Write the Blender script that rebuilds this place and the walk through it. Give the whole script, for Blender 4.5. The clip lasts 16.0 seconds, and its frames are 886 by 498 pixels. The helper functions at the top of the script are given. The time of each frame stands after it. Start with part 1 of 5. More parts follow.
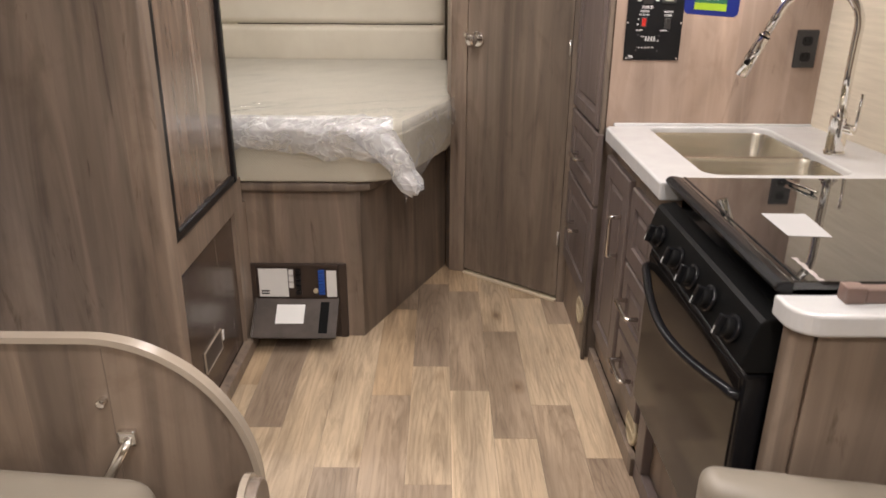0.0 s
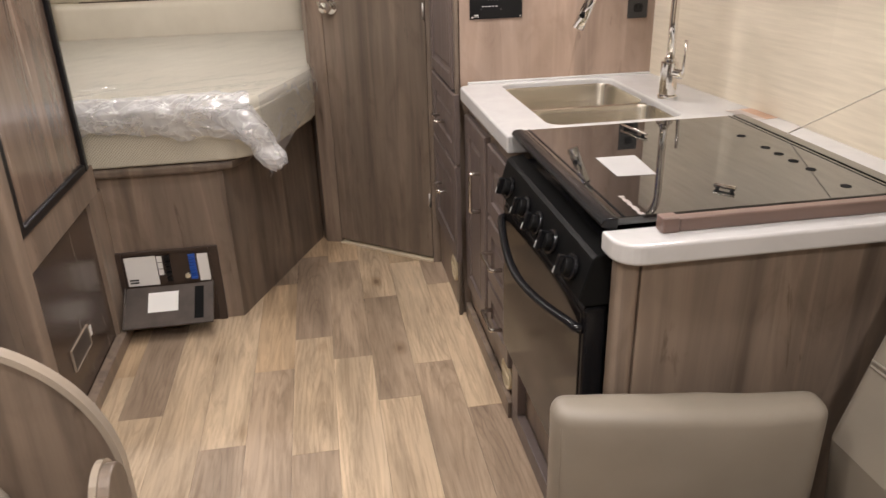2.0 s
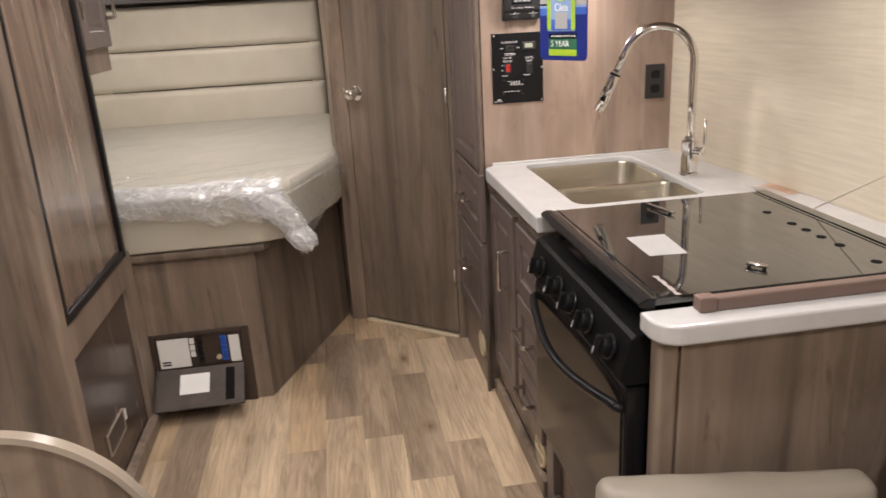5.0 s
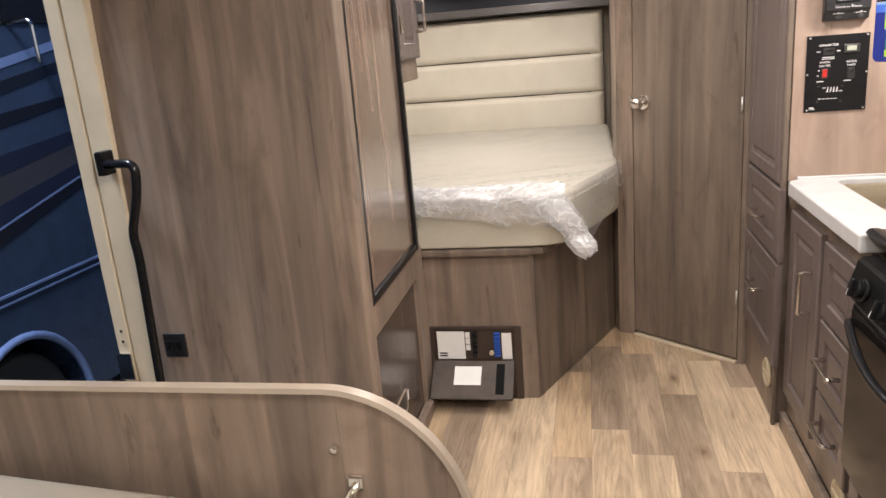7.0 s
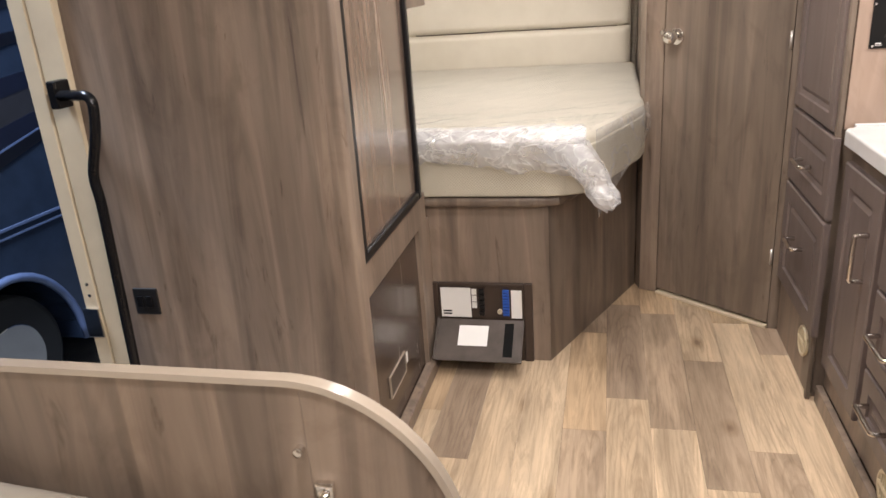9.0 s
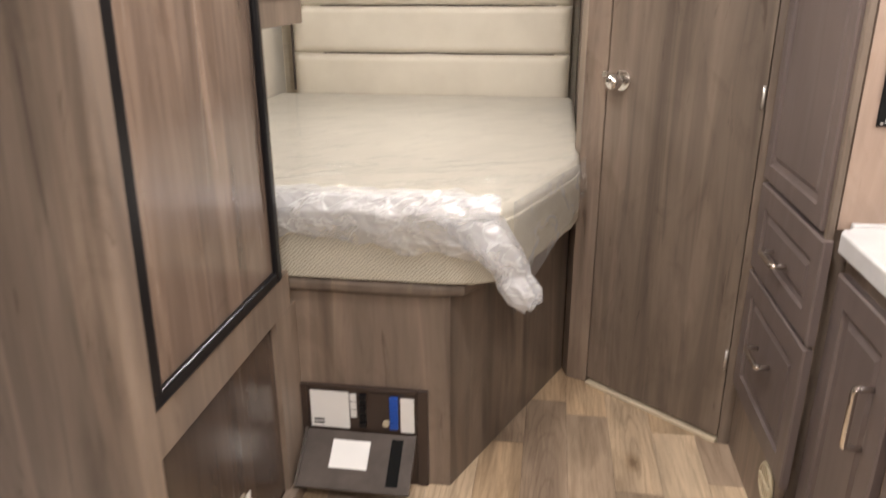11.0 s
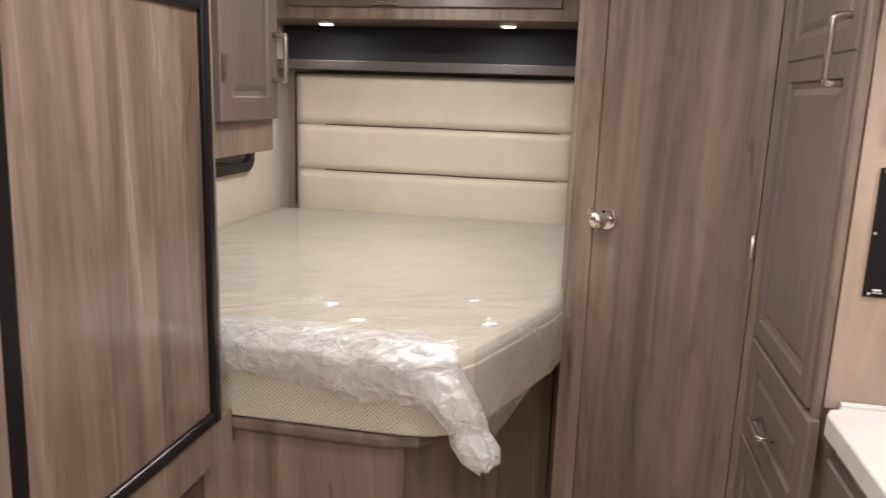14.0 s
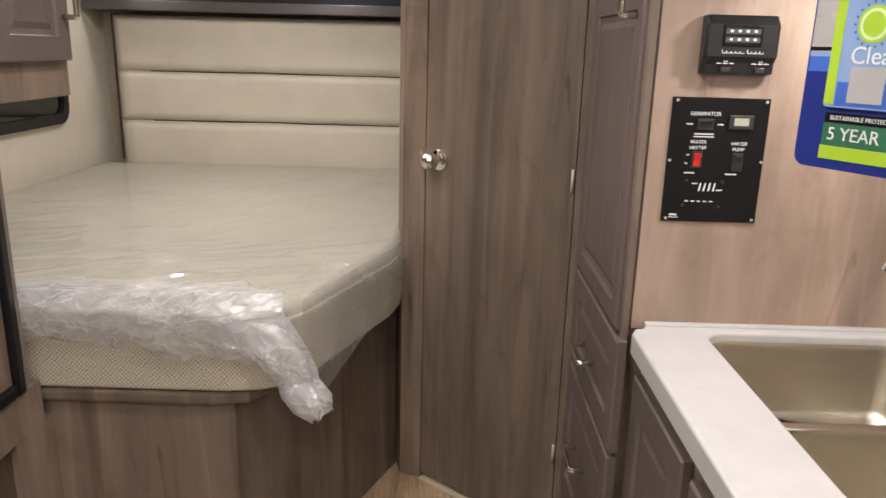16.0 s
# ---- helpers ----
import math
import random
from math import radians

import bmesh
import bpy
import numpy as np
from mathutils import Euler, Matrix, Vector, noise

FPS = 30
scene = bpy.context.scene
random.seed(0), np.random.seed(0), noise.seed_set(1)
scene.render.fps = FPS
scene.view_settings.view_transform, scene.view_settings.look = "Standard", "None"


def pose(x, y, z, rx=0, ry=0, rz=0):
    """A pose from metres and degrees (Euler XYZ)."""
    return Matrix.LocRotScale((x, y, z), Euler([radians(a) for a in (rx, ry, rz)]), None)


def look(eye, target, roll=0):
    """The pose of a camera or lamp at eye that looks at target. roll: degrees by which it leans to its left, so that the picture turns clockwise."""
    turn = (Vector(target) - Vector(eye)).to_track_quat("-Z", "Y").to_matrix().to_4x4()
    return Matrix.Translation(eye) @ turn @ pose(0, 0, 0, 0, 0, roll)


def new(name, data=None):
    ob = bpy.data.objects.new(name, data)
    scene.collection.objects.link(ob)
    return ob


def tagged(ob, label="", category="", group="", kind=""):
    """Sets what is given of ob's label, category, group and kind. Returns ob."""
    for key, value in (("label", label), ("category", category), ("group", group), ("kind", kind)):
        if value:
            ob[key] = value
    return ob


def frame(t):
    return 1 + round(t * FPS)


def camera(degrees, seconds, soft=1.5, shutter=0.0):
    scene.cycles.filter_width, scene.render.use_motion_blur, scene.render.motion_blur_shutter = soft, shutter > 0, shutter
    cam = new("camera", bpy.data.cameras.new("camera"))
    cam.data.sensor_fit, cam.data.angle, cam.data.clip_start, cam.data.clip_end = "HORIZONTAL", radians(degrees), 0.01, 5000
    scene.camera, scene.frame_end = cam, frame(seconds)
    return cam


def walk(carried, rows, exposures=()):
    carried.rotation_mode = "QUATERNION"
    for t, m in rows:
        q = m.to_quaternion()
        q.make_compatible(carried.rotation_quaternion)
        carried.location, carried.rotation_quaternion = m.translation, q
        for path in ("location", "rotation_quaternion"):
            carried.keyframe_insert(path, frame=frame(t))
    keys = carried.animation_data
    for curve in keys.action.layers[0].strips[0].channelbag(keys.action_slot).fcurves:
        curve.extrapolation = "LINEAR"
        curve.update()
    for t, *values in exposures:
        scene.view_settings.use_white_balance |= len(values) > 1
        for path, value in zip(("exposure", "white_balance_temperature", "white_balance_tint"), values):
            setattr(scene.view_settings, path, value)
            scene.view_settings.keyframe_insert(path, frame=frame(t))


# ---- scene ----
cam = camera(62.3, 16.0, shutter=0.4)
PATH = [
    (0, (0.046, -0.102, 1.412), (0.049, 1.76, 0.683), 0.4),
    (0.5, (0.066, -0.135, 1.402), (0.116, 1.699, 0.605), -0.9),
    (1, (0.096, -0.143, 1.407), (0.238, 1.676, 0.587), -1.1),
    (1.5, (0.105, -0.148, 1.407), (0.33, 1.664, 0.589), -1.2),
    (2, (0.131, -0.147, 1.411), (0.412, 1.66, 0.602), -1.7),
    (2.5, (0.151, -0.146, 1.408), (0.5, 1.661, 0.624), -1.8),
    (3, (0.164, -0.151, 1.411), (0.563, 1.659, 0.659), -1.7),
    (3.2, (0.165, -0.156, 1.415), (0.581, 1.655, 0.676), -1.6),
    (5.3, (0.074, -0.172, 1.454), (0.241, 1.731, 0.861), -4.0),
    (5.5, (0.08, -0.179, 1.447), (0.129, 1.739, 0.882), -4.7),
    (6, (0.012, -0.19, 1.436), (-0.162, 1.728, 0.896), -4.8),
    (6.5, (-0.033, -0.193, 1.435), (-0.368, 1.705, 0.901), -4.9),
    (7, (-0.039, -0.188, 1.429), (-0.438, 1.695, 0.886), -4.8),
    (7.5, (-0.055, -0.214, 1.422), (-0.489, 1.659, 0.869), -5.0),
    (8, (-0.084, -0.212, 1.408), (-0.512, 1.653, 0.824), -5.0),
    (8.2, (-0.074, -0.178, 1.403), (-0.479, 1.685, 0.8), -4.6),
    (10.3, (-0.061, 0.548, 1.357), (-0.556, 2.315, 0.562), -2.9),
    (10.5, (-0.081, 0.61, 1.366), (-0.511, 2.4, 0.584), -2.3),
    (11, (-0.018, 0.758, 1.395), (-0.295, 2.617, 0.712), -0.2),
    (11.5, (0.092, 0.897, 1.425), (-0.307, 2.778, 0.877), 0.1),
    (12, (0.101, 0.92, 1.437), (-0.419, 2.785, 0.937), -0.2),
    (12.5, (0.088, 0.926, 1.446), (-0.452, 2.796, 0.983), 0.3),
    (13, (0.1, 0.924, 1.446), (-0.425, 2.804, 1.008), 0.6),
    (13.5, (0.112, 0.927, 1.45), (-0.367, 2.822, 1.03), 1.0),
    (14, (0.13, 0.935, 1.451), (-0.246, 2.856, 1.041), 1.9),
    (14.5, (0.156, 0.947, 1.447), (-0.105, 2.881, 1.009), 1.8),
    (15, (0.178, 0.955, 1.436), (0.027, 2.891, 0.959), 1.6),
    (15.5, (0.21, 0.97, 1.43), (0.142, 2.903, 0.922), 1.5),
    (16, (0.226, 0.975, 1.427), (0.214, 2.904, 0.898), 1.5),
]
EXPOSURES = [(0, -0.22), (1.5, -0.21), (3.2, -0.36), (5.3, -0.30), (6.5, 0.11), (8.2, 0.22), (10.3, 0.25), (11.5, 0.03), (12.5, 0.03), (13.5, 0.0), (14.5, -0.13), (16.0, -0.37)]
walk(cam, [(t, look(eye, target, roll)) for t, eye, target, roll in PATH], EXPOSURES)


# ---- world and lights ----
world = bpy.data.worlds.new("night_hall")
scene.world = world
world.use_nodes = True
world.node_tree.nodes["Background"].inputs[0].default_value = (0.10, 0.17, 0.42, 1)
world.node_tree.nodes["Background"].inputs[1].default_value = 0.30
WARM = (1.0, 0.925, 0.90)


def lamp(name, x, y, z, watts, size, target=None, color=WARM, spread=180):
    data = bpy.data.lights.new(name, "AREA")
    data.shape, data.size, data.energy, data.color = "DISK", size, watts, color
    data.spread = radians(spread)
    ob = new(name, data)
    ob.matrix_world = look((x, y, z), target or (x, y + 0.001, z - 1))
    return ob


CEIL = 2.05
# ceiling lights out of view; the y 3.45 one is added for the bed
PUCKS = [(-0.35, -0.6, 8.0), (0.45, -0.6, 20.0), (-0.35, 0.65, 13.0), (0.38, 0.65, 12.5), (0.14, 1.72, 14.0), (-0.22, 2.36, 9.5), (-0.6, 3.45, 14.0)]
for px, py, watts in PUCKS:
    lamp("ceiling_lamp", px, py, CEIL - 0.02, watts, 0.13)
for px in (-1.13, -0.27):
    lamp("bed_downlight_lamp", px, 4.34, 1.751, 1.4, 0.06)
for px, py, watts in ((0.90, 2.17, 3.6), (1.02, 1.36, 3.7)):
    lamp("under_cabinet_lamp", px, py, 1.602, watts, 0.05)
# unseen fill lamp added outside to brighten the motorhome
lamp("van_fill_lamp", -2.4, 1.5, 4.2, 420, 1.2, (-3.2, 3.4, 0.5), (0.72, 0.82, 1.0))


# ---- materials ----
def material(name):
    m = bpy.data.materials.new(name)
    m.use_nodes = True
    nt = m.node_tree
    return m, nt, nt.nodes["Principled BSDF"]


def node(nt, kind, **inputs):
    n = nt.nodes.new(kind)
    for k, v in inputs.items():
        n.inputs[k.replace("_", " ")].default_value = v
    return n


def coords(nt, scale, rot=(0, 0, 0), per_object=False):
    pos = nt.nodes.new("ShaderNodeNewGeometry")
    mp = nt.nodes.new("ShaderNodeMapping")
    mp.inputs["Scale"].default_value = scale
    mp.inputs["Rotation"].default_value = rot
    src = pos.outputs["Position"]
    if per_object:
        info = nt.nodes.new("ShaderNodeObjectInfo")
        add = nt.nodes.new("ShaderNodeVectorMath")
        mul = nt.nodes.new("ShaderNodeMath")
        mul.operation = "MULTIPLY"
        mul.inputs[1].default_value = 37.0
        nt.links.new(info.outputs["Random"], mul.inputs[0])
        nt.links.new(src, add.inputs[0])
        nt.links.new(mul.outputs[0], add.inputs[1])
        src = add.outputs[0]
    nt.links.new(src, mp.inputs["Vector"])
    return mp.outputs["Vector"]


def noise_tex(nt, vec, scale=1.0, detail=4.0, rough=0.55, distort=0.0):
    n = node(nt, "ShaderNodeTexNoise", Scale=scale, Detail=detail, Roughness=rough, Distortion=distort)
    nt.links.new(vec, n.inputs["Vector"])
    return n.outputs["Fac"]


def ramp(nt, fac, stops):
    r = nt.nodes.new("ShaderNodeValToRGB")
    el = r.color_ramp.elements
    while len(el) < len(stops):
        el.new(0.5)
    for e, (p, c) in zip(el, stops):
        e.position, e.color = p, (*c, 1) if len(c) == 3 else c
    nt.links.new(fac, r.inputs["Fac"])
    return r.outputs["Color"]


def mix(nt, a, b, fac, mode="MIX"):
    n = nt.nodes.new("ShaderNodeMix")
    n.data_type, n.blend_type = "RGBA", mode
    for sock, v in ((n.inputs[0], fac), (n.inputs[6], a), (n.inputs[7], b)):
        if hasattr(v, "links"):
            nt.links.new(v, sock)
        elif isinstance(v, tuple):
            sock.default_value = (*v, 1)
        else:
            sock.default_value = v
    return n.outputs[2]


def bump(nt, bsdf, height, strength=0.1, dist=0.002):
    b = node(nt, "ShaderNodeBump", Strength=strength, Distance=dist)
    nt.links.new(height, b.inputs["Height"])
    nt.links.new(b.outputs["Normal"], bsdf.inputs["Normal"])


def calc(nt, op, a, b=None):
    n = nt.nodes.new("ShaderNodeMath")
    n.operation = op
    for sock, v in zip(n.inputs, (a, b)):
        if v is None:
            continue
        if hasattr(v, "links"):
            nt.links.new(v, sock)
        else:
            sock.default_value = v
    return n.outputs[0]


def plain(name, color, rough=0.5, metal=0.0, grain=0.0, grain_scale=300.0, vary=0.12, coat=0.0):
    m, nt, b = material(name)
    v = coords(nt, (1, 1, 1))
    n = noise_tex(nt, v, 9.0, 4.0)
    lo = tuple(c * (1 - vary) for c in color)
    hi = tuple(min(1, c * (1 + vary)) for c in color)
    nt.links.new(ramp(nt, n, [(0.3, lo), (0.7, hi)]), b.inputs["Base Color"])
    b.inputs["Roughness"].default_value, b.inputs["Metallic"].default_value = rough, metal
    b.inputs["Coat Weight"].default_value = coat
    if grain:
        bump(nt, b, noise_tex(nt, v, grain_scale, 2.0), grain, 0.001)
    return m


def wood(name, light, mid, dark, rough=0.42, axis=2, stripes=1.0):
    """Printed wood-grain laminate: broad staves, fine streaks along one axis, small dark checks."""
    m, nt, b = material(name)

    def sc(across, along):
        s = [across] * 3
        s[axis] = along
        return tuple(s)
    warp = noise_tex(nt, coords(nt, sc(3.2, 1.3)), 1.0, 4.0, 0.6, 0.6)
    broad = noise_tex(nt, coords(nt, sc(5.2, 0.34)), 1.0, 3.0, 0.5, 0.9)
    grain = noise_tex(nt, coords(nt, sc(10.0, 0.85)), 1.0, 7.0, 0.60, 1.4)
    hair = noise_tex(nt, coords(nt, sc(130.0, 5.0)), 1.0, 3.0, 0.6, 0.8)
    check = noise_tex(nt, coords(nt, sc(14.0, 2.2)), 1.0, 4.0, 0.6, 2.2)
    blot = noise_tex(nt, coords(nt, sc(7.0, 3.4)), 1.0, 5.0, 0.6, 1.5)
    deep = tuple(x * 0.74 for x in dark)
    sep = nt.nodes.new("ShaderNodeSeparateXYZ")
    nt.links.new(coords(nt, (1, 1, 1)), sep.inputs[0])
    others = [sep.outputs[k] for k in range(3) if k != axis]
    side = calc(nt, "ADD", calc(nt, "ADD", others[0], others[1]), calc(nt, "MULTIPLY", warp, 0.05))
    lane = calc(nt, "FLOOR", calc(nt, "MULTIPLY", side, 13.0))
    tone = nt.nodes.new("ShaderNodeTexWhiteNoise")
    tone.noise_dimensions = "1D"
    nt.links.new(lane, tone.inputs["W"])
    base = ramp(nt, broad, [(0.34, dark), (0.43, mid), (0.455, tuple(x * 0.92 for x in mid)), (0.54, light), (0.57, tuple(x * 0.97 for x in mid)), (0.68, dark)])
    c = mix(nt, base, ramp(nt, grain, [(0.32, deep), (0.42, dark), (0.50, mid), (0.64, light)]), 0.42 * stripes)
    c = mix(nt, c, ramp(nt, warp, [(0.3, (0.80, 0.80, 0.81)), (0.7, (1.08, 1.06, 1.04))]), 0.85, "MULTIPLY")
    c = mix(nt, c, ramp(nt, blot, [(0.52, (1, 1, 1)), (0.66, (0.74, 0.71, 0.69))]), 0.55 * stripes, "MULTIPLY")
    c = mix(nt, c, ramp(nt, hair, [(0.3, (0.80, 0.79, 0.78)), (0.7, (1.0, 1.0, 1.0))]), 0.14 * stripes, "MULTIPLY")
    c = mix(nt, c, ramp(nt, check, [(0.64, (1, 1, 1)), (0.72, (0.50, 0.45, 0.42))]), 0.7 * stripes, "MULTIPLY")
    c = mix(nt, c, ramp(nt, tone.outputs["Value"], [(0.0, (0.80, 0.80, 0.81)), (0.5, (0.98, 0.97, 0.96)), (1.0, (1.16, 1.13, 1.10))]), 0.62 * stripes, "MULTIPLY")
    nt.links.new(c, b.inputs["Base Color"])
    nt.links.new(ramp(nt, grain, [(0.2, (rough - 0.06,) * 3), (0.8, (rough + 0.08,) * 3)]), b.inputs["Roughness"])
    bump(nt, b, hair, 0.12 * stripes, 0.0006)
    return m


M_WOOD = wood("greige_laminate", (0.312, 0.244, 0.188), (0.239, 0.186, 0.144), (0.146, 0.113, 0.089), 0.40)
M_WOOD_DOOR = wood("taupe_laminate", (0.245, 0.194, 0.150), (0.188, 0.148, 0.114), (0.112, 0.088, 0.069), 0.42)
M_FRONT = wood("mauve_brown_foil", (0.146, 0.116, 0.106), (0.141, 0.112, 0.102), (0.134, 0.106, 0.097), 0.34, 2, 0.06)
M_GLOSSWOOD = wood("glossy_greige_panel", (0.290, 0.214, 0.164), (0.218, 0.159, 0.121), (0.124, 0.089, 0.068), 0.24)
M_GLOSSWOOD.node_tree.nodes["Principled BSDF"].inputs["Coat Weight"].default_value = 0.7
M_GLOSSWOOD.node_tree.nodes["Principled BSDF"].inputs["Coat Roughness"].default_value = 0.16
M_PANEL = wood("maple_laminate", (0.47, 0.356, 0.282), (0.41, 0.308, 0.243), (0.345, 0.255, 0.200), 0.30, 2, 0.85)
M_EDGE = plain("edge_band", (0.31, 0.26, 0.205), 0.24, vary=0.06, coat=0.5)
M_DARKWOOD = wood("dark_brown_panel", (0.098, 0.070, 0.053), (0.080, 0.057, 0.043), (0.058, 0.042, 0.032), 0.24, 2, 0.4)
M_LEDGE = plain("dark_grey_foil", (0.085, 0.076, 0.072), 0.45)
M_UMBER = plain("umber_plastic_frame", (0.045, 0.030, 0.023), 0.4)
M_RAIL = wood("reddish_wood_rail", (0.25, 0.170, 0.140), (0.19, 0.128, 0.107), (0.13, 0.088, 0.075), 0.32, 0, 0.8)
M_BLACK = plain("black_trim", (0.008, 0.008, 0.009), 0.30)
M_BLACK.node_tree.nodes["Principled BSDF"].inputs["Specular IOR Level"].default_value = 0.28
M_BLACK_SATIN = plain("satin_black_enamel", (0.008, 0.008, 0.009), 0.22)
M_BLACK_SATIN.node_tree.nodes["Principled BSDF"].inputs["Specular IOR Level"].default_value = 0.3
M_FASCIA = plain("semi_matt_black_enamel", (0.007, 0.007, 0.007), 0.34)
M_FASCIA.node_tree.nodes["Principled BSDF"].inputs["Specular IOR Level"].default_value = 0.07
M_KNOB = plain("matt_black_knob", (0.008, 0.008, 0.008), 0.5)
M_KNOB.node_tree.nodes["Principled BSDF"].inputs["Specular IOR Level"].default_value = 0.12
M_LID = plain("brown_grey_plastic", (0.080, 0.066, 0.057), 0.36, grain=0.15, grain_scale=700, vary=0.3)
M_LID.node_tree.nodes["Principled BSDF"].inputs["Specular IOR Level"].default_value = 0.25
M_PLASTIC = plain("dark_grey_plastic", (0.028, 0.027, 0.027), 0.42, grain=0.15, grain_scale=700)
M_NICHE = plain("near_black_matt", (0.02, 0.02, 0.024), 0.8)
M_CHROME = plain("polished_chrome", (0.82, 0.80, 0.77), 0.08, 1.0, vary=0.03)
M_NICKEL = plain("brushed_nickel", (0.74, 0.71, 0.67), 0.13, 1.0, vary=0.05)
M_SATIN = plain("satin_nickel", (0.70, 0.66, 0.62), 0.42, 0.7, vary=0.06)
M_BRASS = plain("pale_brass_plastic", (0.60, 0.52, 0.36), 0.35, 0.1, vary=0.1)
M_PAPER = plain("white_paper", (0.78, 0.77, 0.74), 0.7, vary=0.03)
M_INK = plain("black_ink", (0.008, 0.008, 0.008), 0.8)
M_INK.node_tree.nodes["Principled BSDF"].inputs["Specular IOR Level"].default_value = 0.1
M_WHITE = plain("white_print", (0.75, 0.75, 0.73), 0.5, vary=0.02)
M_BLUE = plain("blue_fuse", (0.02, 0.09, 0.42), 0.35)
M_RED = plain("red_rocker", (0.62, 0.03, 0.02), 0.3)
M_LCD = plain("grey_green_display", (0.38, 0.40, 0.31), 0.25)
M_NAVY = plain("navy_card", (0.012, 0.025, 0.19), 0.35)
M_SKYB = plain("pale_blue_card", (0.22, 0.34, 0.56), 0.35)
M_LIME = plain("lime_print", (0.36, 0.54, 0.035), 0.4)
M_GREEN = plain("deep_green_print", (0.03, 0.14, 0.08), 0.4)
M_MIDBLUE = plain("mid_blue_card", (0.05, 0.13, 0.50), 0.35)
M_PALELIME = plain("pale_lime_print", (0.62, 0.74, 0.42), 0.4)
M_BLACKPL = plain("moulded_black_plastic", (0.014, 0.014, 0.015), 0.30, grain=0.1, grain_scale=700)
M_GREYPL = plain("mid_grey_plastic", (0.06, 0.06, 0.06), 0.4)
M_LABEL = plain("darkened_white_paper", (0.38, 0.37, 0.36), 0.6, vary=0.05)
M_PHOTO = plain("grey_photo_print", (0.42, 0.37, 0.34), 0.4, vary=0.35)
M_STICK = plain("orange_sticker", (0.44, 0.28, 0.19), 0.45, vary=0.25)
M_CREAM = plain("cream_moulding", (0.62, 0.53, 0.38), 0.45, vary=0.06)
M_VINYL = plain("taupe_leatherette", (0.265, 0.232, 0.188), 0.40, grain=0.2, grain_scale=420, vary=0.05)
M_SEAM = plain("pale_thread", (0.55, 0.50, 0.42), 0.7)
M_CEIL = plain("white_ceiling_board", (0.72, 0.70, 0.65), 0.7, vary=0.03)


def solid_surface():
    m, nt, b = material("white_solid_surface")
    v = coords(nt, (1, 1, 1))
    cloud = noise_tex(nt, v, 5.5, 5.0, 0.6, 1.6)
    vein = calc(nt, "ABSOLUTE", calc(nt, "SUBTRACT", noise_tex(nt, v, 3.2, 5.0, 0.6, 2.2), 0.5))
    c = ramp(nt, cloud, [(0.32, (0.505, 0.498, 0.488)), (0.62, (0.540, 0.532, 0.521))])
    c = mix(nt, c, ramp(nt, vein, [(0.0, (0.92, 0.92, 0.92)), (0.08, (1, 1, 1))]), 0.3, "MULTIPLY")
    nt.links.new(c, b.inputs["Base Color"])
    b.inputs["Roughness"].default_value = 0.24
    return m


M_COUNTER = solid_surface()
M_GLASSTOP = plain("black_glass", (0.010, 0.010, 0.010), 0.03, vary=0.0, coat=1.0)
M_GLASSTOP.node_tree.nodes["Principled BSDF"].inputs["Coat IOR"].default_value = 1.6
M_OVENGLASS = plain("dark_oven_glass", (0.012, 0.010, 0.009), 0.10, vary=0.0)
M_OVENGLASS.node_tree.nodes["Principled BSDF"].inputs["Specular IOR Level"].default_value = 0.32
M_PANE = plain("dark_window_glass", (0.006, 0.006, 0.006), 0.03, vary=0.0)
M_GROUND = plain("hall_concrete", (0.10, 0.10, 0.10), 0.6, vary=0.2)
M_VAN = plain("dark_blue_paint", (0.022, 0.034, 0.062), 0.25, coat=0.6)
M_VAN4 = plain("navy_stripe", (0.010, 0.013, 0.028), 0.3, coat=0.4)
M_TAUPE = plain("taupe_stripe", (0.030, 0.030, 0.036), 0.3, coat=0.4)
M_VAN2 = plain("light_blue_stripe", (0.10, 0.14, 0.26), 0.3, coat=0.4)
M_VAN3 = plain("black_stripe", (0.006, 0.007, 0.012), 0.3, coat=0.4)
M_RUBBER = plain("tyre_rubber", (0.012, 0.012, 0.012), 0.7)


def lamp_glass():
    m, nt, b = material("lit_diffuser")
    b.inputs["Base Color"].default_value = (0.9, 0.88, 0.84, 1)
    b.inputs["Emission Color"].default_value = (1.0, 0.88, 0.72, 1)
    b.inputs["Emission Strength"].default_value = 6.0
    return m


M_LIT = lamp_glass()
M_DIM = plain("unlit_white_lens", (0.75, 0.72, 0.68), 0.3)


def steel():
    m, nt, b = material("brushed_steel")
    h = noise_tex(nt, coords(nt, (6, 240, 240)), 1.0, 3.0)
    nt.links.new(ramp(nt, h, [(0.3, (0.56, 0.52, 0.44)), (0.7, (0.68, 0.64, 0.55))]), b.inputs["Base Color"])
    b.inputs["Metallic"].default_value, b.inputs["Roughness"].default_value = 1.0, 0.27
    bump(nt, b, h, 0.05, 0.0005)
    return m


M_STEEL = steel()


def wallpaper():
    m, nt, b = material("woven_cream_wallcovering")
    a = noise_tex(nt, coords(nt, (3, 5, 90)), 1.0, 4.0, 0.6)
    w = noise_tex(nt, coords(nt, (40, 40, 420)), 1.0, 2.0)
    nt.links.new(ramp(nt, a, [(0.30, (0.555, 0.49, 0.385)), (0.70, (0.655, 0.585, 0.465))]), b.inputs["Base Color"])
    b.inputs["Roughness"].default_value = 0.6
    bump(nt, b, w, 0.25, 0.001)
    return m


M_PAPERWALL = wallpaper()


